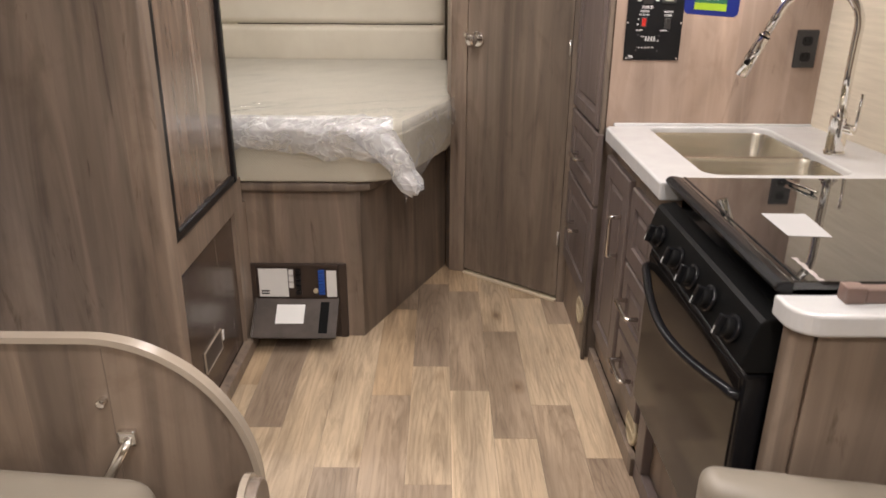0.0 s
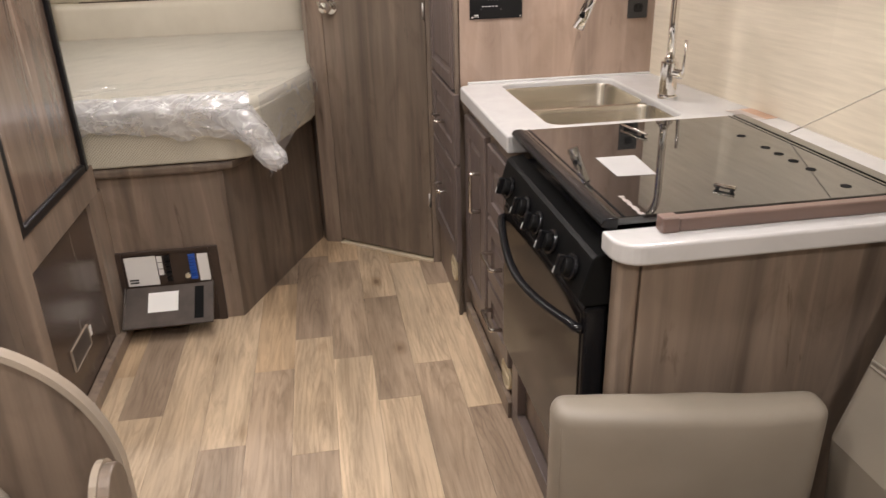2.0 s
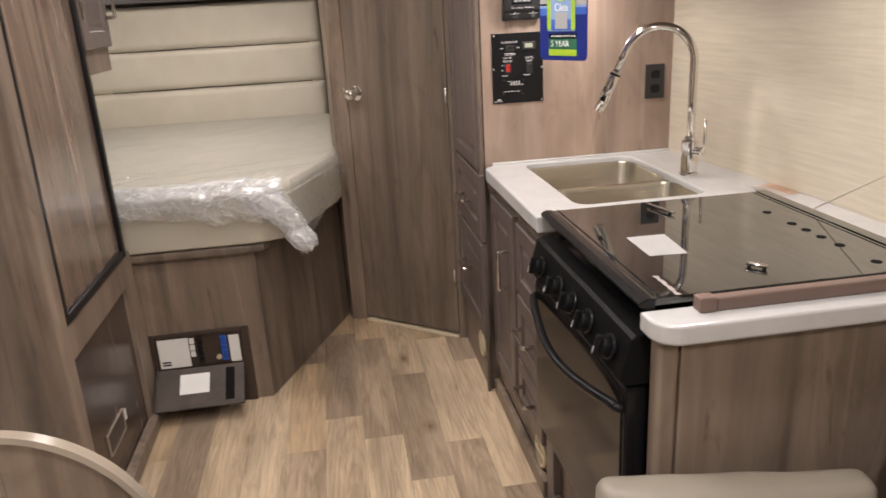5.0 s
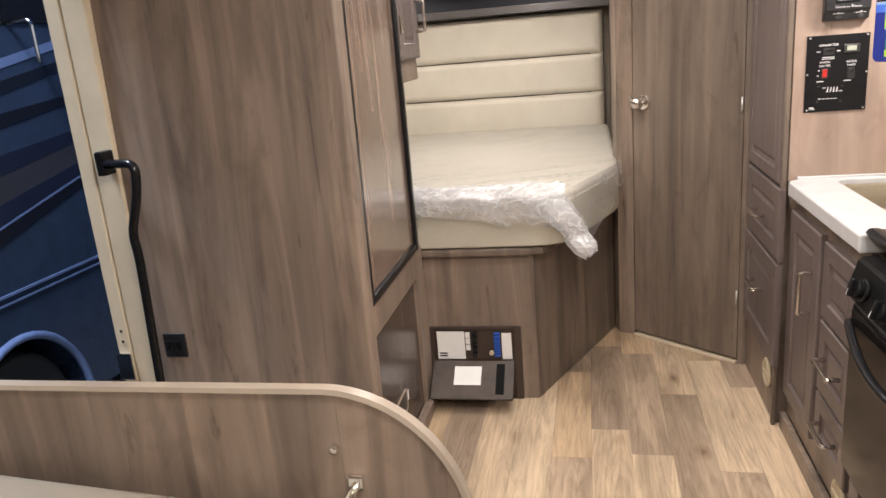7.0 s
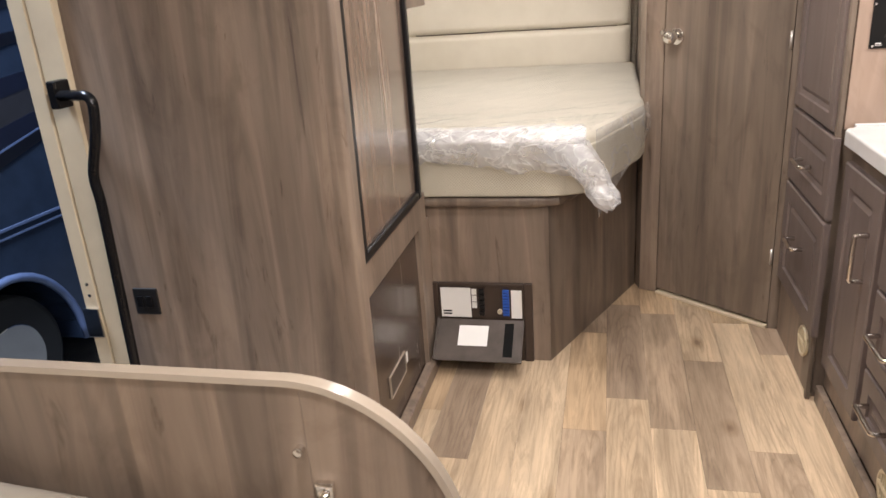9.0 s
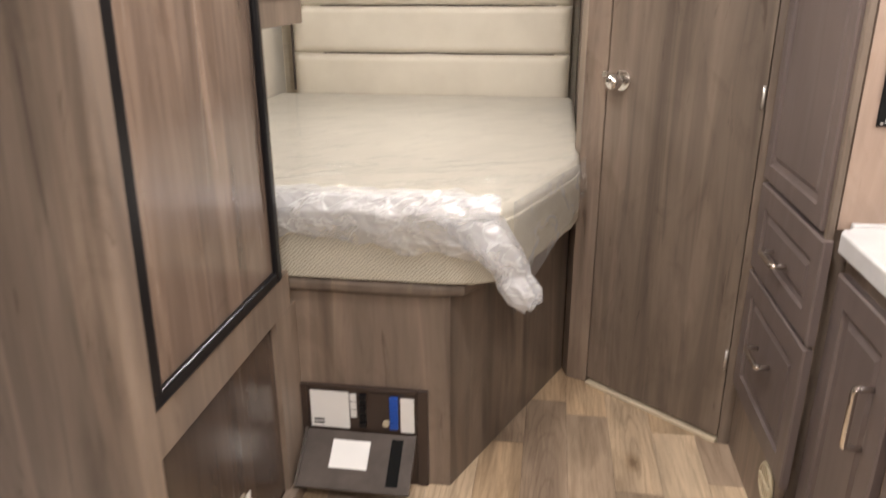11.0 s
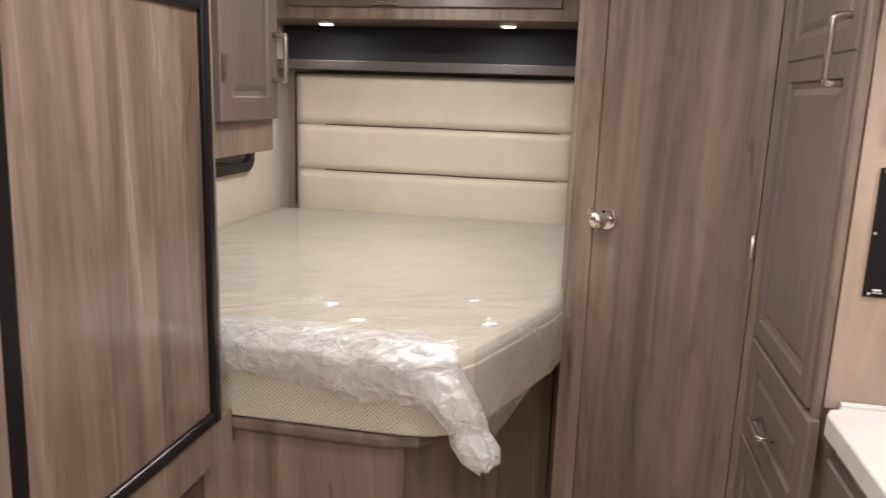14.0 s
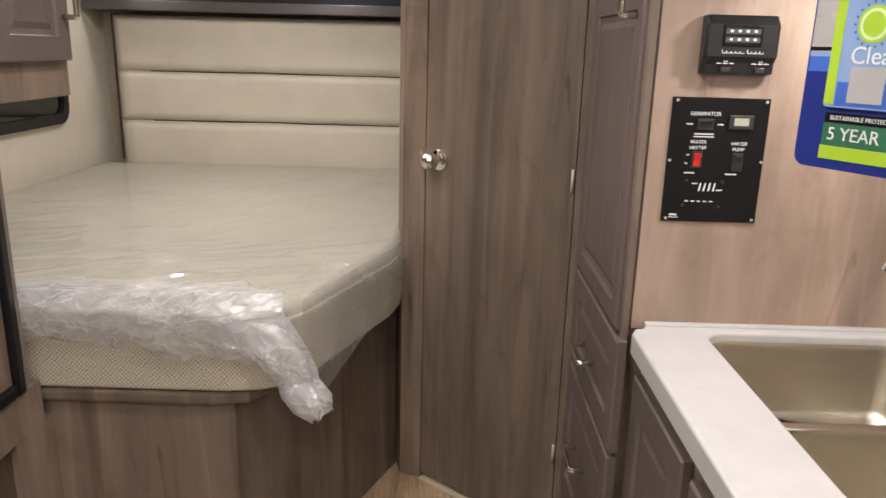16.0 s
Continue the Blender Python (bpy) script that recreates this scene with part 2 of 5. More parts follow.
def fabric(name, c1, c2, scale, strength):
    m, nt, b = material(name)
    v = coords(nt, (1, 1, 1))
    n = noise_tex(nt, v, 6.0, 4.0)
    nt.links.new(ramp(nt, n, [(0.3, c1), (0.7, c2)]), b.inputs["Base Color"])
    b.inputs["Roughness"].default_value = 0.8
    b.inputs["Sheen Weight"].default_value = 0.15
    bump(nt, b, noise_tex(nt, v, scale, 3.0), strength, 0.0015)
    return m


M_CUSHION = fabric("cream_upholstery", (0.60, 0.55, 0.45), (0.66, 0.61, 0.505), 260.0, 0.2)


def ticking(name, weave):
    """Beige knit cloth; the woven border has a fine diamond pattern of raised loops."""
    m, nt, b = material(name)
    v = coords(nt, (1, 1, 1))
    sway = node(nt, "ShaderNodeTexNoise", Scale=55.0, Detail=2.0)
    nt.links.new(v, sway.inputs["Vector"])
    bent = nt.nodes.new("ShaderNodeVectorMath")
    bent.operation = "MULTIPLY_ADD"
    bent.inputs[1].default_value = (0.009, 0.009, 0.009)
    nt.links.new(sway.outputs["Color"], bent.inputs[0])
    nt.links.new(v, bent.inputs[2])
    sep = nt.nodes.new("ShaderNodeSeparateXYZ")
    nt.links.new(bent.outputs[0], sep.inputs[0])
    k = 2 * math.pi / 0.0105
    across = calc(nt, "SINE", calc(nt, "MULTIPLY", calc(nt, "ADD", sep.outputs[0], sep.outputs[1]), k))
    up = calc(nt, "SINE", calc(nt, "MULTIPLY", sep.outputs[2], k))
    loops = calc(nt, "ADD", calc(nt, "MULTIPLY", calc(nt, "MULTIPLY", across, up), 0.5), 0.5)
    fuzz = noise_tex(nt, v, 420.0, 2.0)
    n = noise_tex(nt, v, 5.0, 3.0)
    c = ramp(nt, mix(nt, loops, fuzz, 0.4), [(0.15, (0.235, 0.21, 0.155)), (0.64, (0.59, 0.55, 0.445))]) if weave else ramp(nt, fuzz, [(0.3, (0.50, 0.47, 0.395)), (0.7, (0.56, 0.53, 0.45))])
    nt.links.new(mix(nt, c, ramp(nt, n, [(0.3, (0.86, 0.86, 0.86)), (0.7, (1, 1, 1))]), 0.6, "MULTIPLY"), b.inputs["Base Color"])
    b.inputs["Roughness"].default_value = 0.85
    bump(nt, b, loops if weave else fuzz, 0.5 if weave else 0.15, 0.0015)
    return m


M_TICK = ticking("beige_knit_border", True)
M_TICK_TOP = ticking("beige_knit_top", False)


def film(name, cover, cloud, wrinkle, gloss, scale, turn=0.75, fuzz=0.14, sharp=0.08, crease_glint=1.3):
    """Clear polythene: thin and see-through, milky where it bunches, with sharp creases whitened to paint in streak
    highlights.
    """
    m, nt, b = material(name)
    v = coords(nt, (1, 1, 1))
    turned = nt.nodes.new("ShaderNodeMapping")
    turned.inputs["Scale"].default_value = scale
    nt.links.new(coords(nt, (1, 1, 1), (0, 0, -turn)), turned.inputs["Vector"])
    along = turned.outputs["Vector"]
    soft = noise_tex(nt, along, 1.0, 3.0, 0.5, 1.0)
    crease = calc(nt, "ABSOLUTE", calc(nt, "SUBTRACT", noise_tex(nt, along, 1.7, 3.0, 0.5, 0.5), 0.5))
    fine = noise_tex(nt, v, 46.0, 3.0, 0.55, 1.5)
    high = mix(nt, ramp(nt, crease, [(0.0, (1, 1, 1)), (0.07, (0.25, 0.25, 0.25)), (0.25, (0, 0, 0))]), fine, fuzz)
    clear = nt.nodes.new("ShaderNodeBsdfTransparent")
    clear.inputs[0].default_value = (0.97, 0.97, 0.965, 1)
    milky, shine = nt.nodes.new("ShaderNodeMixShader"), nt.nodes.new("ShaderNodeMixShader")
    b.inputs["Base Color"].default_value = (0.90, 0.905, 0.915, 1)
    b.inputs["Roughness"].default_value = 0.35
    # haze plus pale lines on the creases, painted highlights
    haze = mix(nt, ramp(nt, soft, [(0.36, (cover,) * 3), (0.64, (cloud,) * 3)]), ramp(nt, crease, [(0.0, (min(1.0, cloud * crease_glint),) * 3), (0.035, (cover,) * 3)]), 0.45)
    nt.links.new(haze, milky.inputs[0])
    bp = node(nt, "ShaderNodeBump", Strength=wrinkle, Distance=0.02)
    nt.links.new(high, bp.inputs["Height"])
    nt.links.new(bp.outputs["Normal"], b.inputs["Normal"])
    gl = node(nt, "ShaderNodeBsdfGlossy", Roughness=sharp)
    gl.inputs["Color"].default_value = (0.95, 0.95, 0.95, 1)
    nt.links.new(bp.outputs["Normal"], gl.inputs["Normal"])
    nt.links.new(clear.outputs[0], milky.inputs[1])
    glow, body = nt.nodes.new("ShaderNodeBsdfTranslucent"), nt.nodes.new("ShaderNodeMixShader")
    glow.inputs[0].default_value = (0.90, 0.905, 0.92, 1)
    body.inputs[0].default_value = 0.5
    nt.links.new(b.outputs[0], body.inputs[1])
    nt.links.new(glow.outputs[0], body.inputs[2])
    nt.links.new(body.outputs[0], milky.inputs[2])
    shine.inputs[0].default_value = gloss
    nt.links.new(milky.outputs[0], shine.inputs[1])
    nt.links.new(gl.outputs[0], shine.inputs[2])
    nt.links.new(shine.outputs[0], nt.nodes["Material Output"].inputs["Surface"])
    return m


M_FILM = film("clear_polythene", 0.04, 0.09, 0.10, 0.13, (1.3, 4.2, 4), 0.75, 0.02, 0.10, 2.0)
M_FILM_SIDE = film("hazy_polythene", 0.18, 0.34, 0.2, 0.05, (5, 4, 5), 0.0, 0.03)
M_FILM_MILKY = film("bunched_polythene", 0.25, 0.58, 0.32, 0.08, (3.5, 17, 10), 0.5, 0.06, 0.15, 1.5)


def planks():
    m, nt, b = material("oak_vinyl_plank")
    info = nt.nodes.new("ShaderNodeObjectInfo")
    fine = noise_tex(nt, coords(nt, (30, 2.4, 30), per_object=True), 1.0, 9.0, 0.7, 1.8)
    cath = noise_tex(nt, coords(nt, (8, 1.5, 8), per_object=True), 1.0, 3.0, 0.5, 1.0)
    wave = node(nt, "ShaderNodeTexWave", Scale=1.3, Distortion=11.0, Detail=2.0)
    wave.bands_direction = "X"
    nt.links.new(coords(nt, (9, 0.9, 9), per_object=True), wave.inputs["Vector"])
    knot = node(nt, "ShaderNodeTexVoronoi", Scale=1.0)
    nt.links.new(coords(nt, (6.0, 3.2, 6.0), per_object=True), knot.inputs["Vector"])
    c = mix(nt, info.outputs["Color"], ramp(nt, fine, [(0.36, (0.68, 0.65, 0.62)), (0.56, (1.06, 1.06, 1.06))]), 0.8, "MULTIPLY")
    c = mix(nt, c, ramp(nt, cath, [(0.32, (0.68, 0.655, 0.63)), (0.62, (1.14, 1.12, 1.08))]), 0.85, "MULTIPLY")
    c = mix(nt, c, ramp(nt, wave.outputs["Fac"], [(0.0, (0.72, 0.68, 0.65)), (0.22, (1, 1, 1))]), 0.14, "MULTIPLY")
    own = nt.nodes.new("ShaderNodeTexCoord")
    moved = nt.nodes.new("ShaderNodeVectorMath")
    moved.operation = "MULTIPLY_ADD"
    moved.inputs[1].default_value = (13.0, 1.5, 0.0)
    nt.links.new(own.outputs["Object"], moved.inputs[0])
    rand = calc(nt, "SUBTRACT", info.outputs["Random"], 0.5)
    away = nt.nodes.new("ShaderNodeCombineXYZ")
    nt.links.new(calc(nt, "MULTIPLY", calc(nt, "SINE", calc(nt, "MULTIPLY", rand, 91.0)), 1.1), away.inputs[0])
    nt.links.new(calc(nt, "MULTIPLY", rand, 1.3), away.inputs[1])
    nt.links.new(away.outputs[0], moved.inputs[2])
    far = nt.nodes.new("ShaderNodeVectorMath")
    far.operation = "LENGTH"
    nt.links.new(moved.outputs[0], far.inputs[0])
    wob = noise_tex(nt, coords(nt, (26, 7, 26), per_object=True), 1.0, 3.0, 0.5, 0.4)
    rings = calc(nt, "PINGPONG", calc(nt, "ADD", calc(nt, "MULTIPLY", far.outputs["Value"], 5.5), calc(nt, "MULTIPLY", wob, 1.5)), 0.5)
    some = ramp(nt, noise_tex(nt, coords(nt, (5, 1.2, 5), per_object=True), 1.0, 2.0), [(0.42, (0, 0, 0)), (0.60, (0.55, 0.55, 0.55))])
    c = mix(nt, c, ramp(nt, rings, [(0.0, (0.66, 0.62, 0.58)), (0.16, (0.97, 0.96, 0.95)), (0.5, (1.04, 1.04, 1.04))]), some, "MULTIPLY")
    pick = nt.nodes.new("ShaderNodeSeparateColor")
    nt.links.new(knot.outputs["Color"], pick.inputs[0])
    rare = calc(nt, "MULTIPLY", calc(nt, "GREATER_THAN", pick.outputs[0], 0.72), 0.75)
    c = mix(nt, c, ramp(nt, calc(nt, "ADD", knot.outputs["Distance"], calc(nt, "MULTIPLY", calc(nt, "SUBTRACT", fine, 0.5), 0.16)), [(0.03, (0.34, 0.26, 0.20)), (0.09, (0.72, 0.66, 0.60)), (0.20, (1, 1, 1))]), rare, "MULTIPLY")
    nt.links.new(c, b.inputs["Base Color"])
    b.inputs["Roughness"].default_value = 0.42
    bump(nt, b, fine, 0.12, 0.0008)
    return m


M_PLANK = planks()


# ---- mesh helpers ----
ORIGIN = {}


def box(bm, x0, x1, y0, y1, z0, z1, bevel=0.0, seg=2):
    made = bmesh.ops.create_cube(bm, size=1.0)["verts"]
    for v in made:
        v.co = Vector(((x0 + x1) / 2 + v.co.x * (x1 - x0), (y0 + y1) / 2 + v.co.y * (y1 - y0), (z0 + z1) / 2 + v.co.z * (z1 - z0)))
    if bevel:
        edges = list({e for v in made for e in v.link_edges})
        bmesh.ops.bevel(bm, geom=edges, offset=bevel, segments=seg, profile=0.5, affect="EDGES", clamp_overlap=True)
    return bm


def boxed(x0, x1, y0, y1, z0, z1, bevel=0.0, seg=2):
    return box(bmesh.new(), x0, x1, y0, y1, z0, z1, bevel, seg)


def prism(bm, pts, axis, a, b, bevel=0.0, seg=2):
    """Extrudes an outline. axis 2: points are x, y; axis 1: x, z; axis 0: y, z."""
    def at(p, h):
        return {2: (p[0], p[1], h), 1: (p[0], h, p[1]), 0: (h, p[0], p[1])}[axis]
    low = [bm.verts.new(at(p, a)) for p in pts]
    high = [bm.verts.new(at(p, b)) for p in pts]
    faces = [bm.faces.new(low), bm.faces.new(high)]
    for i in range(len(pts)):
        j = (i + 1) % len(pts)
        faces.append(bm.faces.new((low[i], low[j], high[j], high[i])))
    bmesh.ops.recalc_face_normals(bm, faces=faces)
    if bevel:
        edges = list({e for f in faces[:2] for e in f.edges})
        bmesh.ops.bevel(bm, geom=edges, offset=bevel, segments=seg, profile=0.5, affect="EDGES", clamp_overlap=True)
    return bm


def tube(bm, pts, r, n=10, cap=True):
    pts = [Vector(p) for p in pts]
    rings = []
    up = Vector((0.13, 0.37, 0.92)).normalized()
    for i, p in enumerate(pts):
        d = (pts[min(i + 1, len(pts) - 1)] - pts[max(i - 1, 0)]).normalized()
        a = d.cross(up).normalized()
        b = d.cross(a)
        rr = r[i] if isinstance(r, (list, tuple)) else r
        rings.append([bm.verts.new(p + rr * (a * math.cos(2 * math.pi * k / n) + b * math.sin(2 * math.pi * k / n))) for k in range(n)])
    for q, s in zip(rings, rings[1:]):
        for k in range(n):
            f = bm.faces.new((q[k], q[(k + 1) % n], s[(k + 1) % n], s[k]))
            f.smooth = True
    if cap:
        bm.faces.new(rings[0][::-1])
        bm.faces.new(rings[-1])
    bmesh.ops.recalc_face_normals(bm, faces=bm.faces[:])
    return bm


def bend(points, r, steps=6):
    """A polyline with its inner corners rounded."""
    pts = [Vector(p) for p in points]
    out = [pts[0]]
    for a, b, c in zip(pts, pts[1:], pts[2:]):
        d1, d2 = (a - b), (c - b)
        k = min(r, d1.length * 0.49, d2.length * 0.49)
        p, q = b + d1.normalized() * k, b + d2.normalized() * k
        for i in range(steps + 1):
            t = i / steps
            out.append(p * (1 - t) ** 2 + b * 2 * t * (1 - t) + q * t * t)
    out.append(pts[-1])
    return out


def rounded_rect(x0, x1, y0, y1, r, n=5):
    pts = []
    for cx, cy, a in ((x1 - r, y1 - r, 0), (x0 + r, y1 - r, 90), (x0 + r, y0 + r, 180), (x1 - r, y0 + r, 270)):
        for i in range(n + 1):
            t = radians(a + 90 * i / n)
            pts.append((cx + r * math.cos(t), cy + r * math.sin(t)))
    return pts


def disc(bm, c, axis, r, h, n=24, bevel=0.0):
    """A short cylinder centred at c, its height along an axis or a direction."""
    d = Vector(axis).normalized()
    turn = Vector((0, 0, 1)).rotation_difference(d).to_matrix().to_4x4()
    made = bmesh.ops.create_cone(bm, cap_ends=True, segments=n, radius1=r, radius2=r, depth=h, matrix=Matrix.Translation(c) @ turn)["verts"]
    if bevel:
        edges = [e for e in {e for v in made for e in v.link_edges} if len(e.link_faces) == 2 and any(len(f.verts) > 4 for f in e.link_faces)]
        bmesh.ops.bevel(bm, geom=edges, offset=bevel, segments=2, profile=0.5, affect="EDGES")
    return bm


def finish(name, bm, mat, smooth=False):
    me = bpy.data.meshes.new(name)
    bm.to_mesh(me)
    bm.free()
    me.materials.append(mat)
    if smooth:
        me.shade_smooth()
    return me


def thing(name, base, label, category, group="", kind=""):
    ob = new(name)
    ob.location = base
    ob.empty_display_size = 0.05
    ORIGIN[ob] = Vector(base)
    return tagged(ob, label, category, group, kind)


def part(name, bm, mat, parent, label="", smooth=False):
    org = ORIGIN[parent]
    bmesh.ops.translate(bm, verts=bm.verts[:], vec=-org)
    ob = new(name, finish(name, bm, mat, smooth))
    ob.parent = parent
    ORIGIN[ob] = org
    return tagged(ob, label)


def solo(name, bm, mat, base, label, category="", group="", kind="", smooth=False):
    """A thing that is one mesh, its origin at its base."""
    bmesh.ops.translate(bm, verts=bm.verts[:], vec=-Vector(base))
    ob = new(name, finish(name, bm, mat, smooth))
    ob.location = base
    ORIGIN[ob] = Vector(base)
    return tagged(ob, label, category, group, kind)


def structure(name, bm, mat, label, category="wall"):
    return solo(name, bm, mat, (0, 0, 0), label, category, kind="structure")


def writing(text, size, at, parent, mat, wide=0.0, face="front", stretch=1.0, name="lettering"):
    """Built-in font, turned into a flat mesh lying on a face that looks towards -y."""
    cu = bpy.data.curves.new(name, "FONT")
    cu.body, cu.size, cu.align_x, cu.align_y, cu.extrude = text, size, "CENTER", "CENTER", 0.0003
    tmp = bpy.data.objects.new(name, cu)
    scene.collection.objects.link(tmp)
    me = bpy.data.meshes.new_from_object(tmp.evaluated_get(bpy.context.evaluated_depsgraph_get()))
    bpy.data.objects.remove(tmp)
    me.transform(Matrix.Translation(Vector(at) - ORIGIN[parent]) @ pose(0, 0, 0, 90, 0, 0) @ Matrix.Diagonal((stretch, 1, 1, 1)))
    me.materials.clear()
    me.materials.append(mat)
    ob = new(name, me)
    ob.parent = parent
    ORIGIN[ob] = ORIGIN[parent]
    return ob


# ---- shell of the coach ----
XL, XR, YB, YF = -1.45, 1.355, 4.62, -1.7
structure("floor", boxed(XL - 0.06, XR + 0.06, YF, YB + 0.06, -0.06, -0.004), M_DARKWOOD, "sub-floor under wood-look vinyl planks", "floor")
structure("ceiling", boxed(XL - 0.06, XR + 0.06, YF, YB + 0.06, CEIL, CEIL + 0.06), M_CEIL, "plain off-white coach ceiling", "ceiling")
structure("wall_right", boxed(XR, XR + 0.06, YF, YB + 0.06, 0, CEIL), M_PAPERWALL, "cream woven-look wallcovering with fine horizontal streaks")
structure("wall_corner", prism(bmesh.new(), [(1.287, 2.3555), (XR + 0.01, 1.374), (XR + 0.01, 2.3555)], 2, 0.9052, 1.4405), M_PAPERWALL, "cream wallcovering carried round the kitchen corner")
structure("wall_rear", boxed(XL - 0.06, XR, YB, YB + 0.06, 0, CEIL), M_PAPERWALL, "cream rear wall behind the bed")
structure("wall_front", boxed(XL - 0.06, XR + 0.06, YF - 0.06, YF, 0, CEIL), M_WOOD, "plain wall behind the walker")
DY0, DY1 = 0.90, 1.748
bm = bmesh.new()
box(bm, XL - 0.06, XL, YF, DY0, 0, CEIL)
box(bm, XL - 0.06, XL, DY1, YB, 0, CEIL)
box(bm, XL - 0.06, XL, DY0, DY1, 1.98, CEIL)
structure("wall_left", bm, M_CUSHION, "cream side wall with the open entry doorway")

# entry door frame
door_frame = thing("door_frame", (XL - 0.03, DY1, 0), "cream painted frame of the open entry doorway", "door frame", kind="structure")
part("jamb", boxed(XL - 0.075, XL - 0.030, DY1 - 0.02, DY1 + 0.02, 0.0, 1.98, 0.003), M_CREAM, door_frame)
part("jamb", boxed(XL - 0.026, XL + 0.047, DY1 - 0.016, DY1 + 0.019, 0.0, 1.98, 0.003), M_CREAM, door_frame)
part("jamb", boxed(XL - 0.075, XL + 0.01, DY0 - 0.002, DY0 + 0.022, 0.0, 1.98, 0.003), M_CREAM, door_frame)
part("head", boxed(XL - 0.075, XL + 0.01, DY0 + 0.022, DY1 - 0.02, 1.945, 1.98, 0.003), M_CREAM, door_frame)
strike = part("strike_plate", boxed(XL - 0.082, XL - 0.030, DY1 - 0.028, DY1 - 0.0205, 0.47, 0.56, 0.002), M_NICKEL, door_frame, "nickel strike plate")
for z in (0.60, 0.635):
    part("screw", disc(bmesh.new(), (XL - 0.05, DY1 - 0.021, z), (0, 1, 0), 0.005, 0.004, 10), M_NICKEL, door_frame)

# partition beside the doorway, with its rounded corner post; it stands slightly out of plumb


def out_of_plumb(bm):
    for v in bm.verts:
        v.co.y += 0.030 * (v.co.z - 0.70)
    return bm


part_wall = thing("partition_wall", (-1.05, 1.755, 0), "greige wood-grain partition beside the entry doorway", "wall", kind="structure")
part("panel", out_of_plumb(boxed(XL + 0.048, -0.7305, 1.735, 1.787, 0, CEIL)), M_WOOD, part_wall)
part("corner_post", out_of_plumb(prism(bmesh.new(), [(-0.730, 1.787), (-0.730, 1.735)] + [(-0.698 + 0.014 * math.sin(a), 1.749 - 0.014 * math.cos(a)) for a in np.linspace(0, math.pi / 2, 7)] + [(-0.684, 1.787)], 2, 0, CEIL)), M_WOOD, part_wall, "rounded corner post")

# fridge surround
surround = thing("fridge_surround", (-1.0, 2.1, 0), "greige wood-grain surround of the built-in fridge", "cabinet")
part("top_rail", boxed(-0.74, -0.697, 1.787, 2.462, 1.985, CEIL), M_WOOD, surround)
part("lower_rail", boxed(-0.74, -0.697, 1.782, 2.50, 0.572, 0.6735), M_WOOD, surround)
part("stile", boxed(-0.74, -0.697, 2.385, 2.535, 0.0, 0.5715), M_WOOD, surround)
part("stile", boxed(-0.74, -0.699, 2.4385, 2.462, 0.6725, 1.984), M_WOOD, surround)
part("kick_panel", boxed(-0.74, -0.712, 1.762, 2.3845, 0.0, 0.5715), M_DARKWOOD, surround, "dark glossy lower panel")
part("base_strip", boxed(-0.711, -0.676, 1.768, 2.535, 0.0, 0.055, 0.006), M_WOOD, surround)
part("end_panel", boxed(-1.44, -0.741, 2.4395, 2.462, 0.65, CEIL), M_WOOD, surround)
part("access_plate", boxed(-0.7118, -0.707, 1.955, 2.125, 0.170, 0.240, 0.002), M_LID, surround)
for y0, y1, z0, z1 in ((1.952, 2.128, 0.240, 0.2425), (1.952, 2.128, 0.1675, 0.170), (1.9515, 1.955, 0.170, 0.240), (2.125, 2.128, 0.170, 0.240)):
    part("plate_rim", boxed(-0.7117, -0.7045, y0, y1, z0, z1, 0.0008), M_EDGE, surround, "thin pale rim")
part("sticker", prism(bmesh.new(), [(2.132, 0.186), (2.166, 0.183), (2.168, 0.220), (2.134, 0.224)], 0, -0.7118, -0.7108), M_PAPER, surround, "white sticker")

# fridge
fridge = thing("fridge", (-1.0, 2.12, 0.68), "built-in fridge with wood-grain door panels in black frames", "fridge")
FY0, FY1 = 1.789, 2.438
part("body", boxed(-1.35, -0.7168, FY0 + 0.001, FY1 - 0.001, 0.68, 1.98), M_BLACK, fridge)


def fridge_door(z0, z1):
    d = part("door", boxed(-0.7162, -0.703, FY0 + 0.028, FY1 - 0.028, z0 + 0.028, z1 - 0.028), M_GLOSSWOOD, fridge, "wood-grain door panel")
    for name, b in (("frame_side", out_of_plumb(boxed(-0.7165, -0.690, FY0, FY0 + 0.044, z0, z1, 0.006))), ("frame_side", boxed(-0.7165, -0.688, FY1 - 0.03, FY1, z0, z1, 0.006)),
                    ("frame_rail", boxed(-0.7165, -0.690, FY0 + 0.03, FY1 - 0.03, z0, z0 + 0.03, 0.006)), ("frame_rail", boxed(-0.7165, -0.690, FY0 + 0.03, FY1 - 0.03, z1 - 0.03, z1, 0.006))):
        part(name, b, M_BLACK, d, "black frame")


fridge_door(0.674, 1.640)
fridge_door(1.648, 1.98)

# overhead cabinet above the bed, beside the fridge


def bar_pull(parent, a, b, out, r=0.0068):
    """A square bow handle from a to b, standing off along out."""
    a, b, out = Vector(a), Vector(b), Vector(out)
    return part("handle", tube(bmesh.new(), bend([a, a + out, b + out, b], 0.008, 4), r, 8), M_NICKEL, parent, "polished nickel bar handle", True)


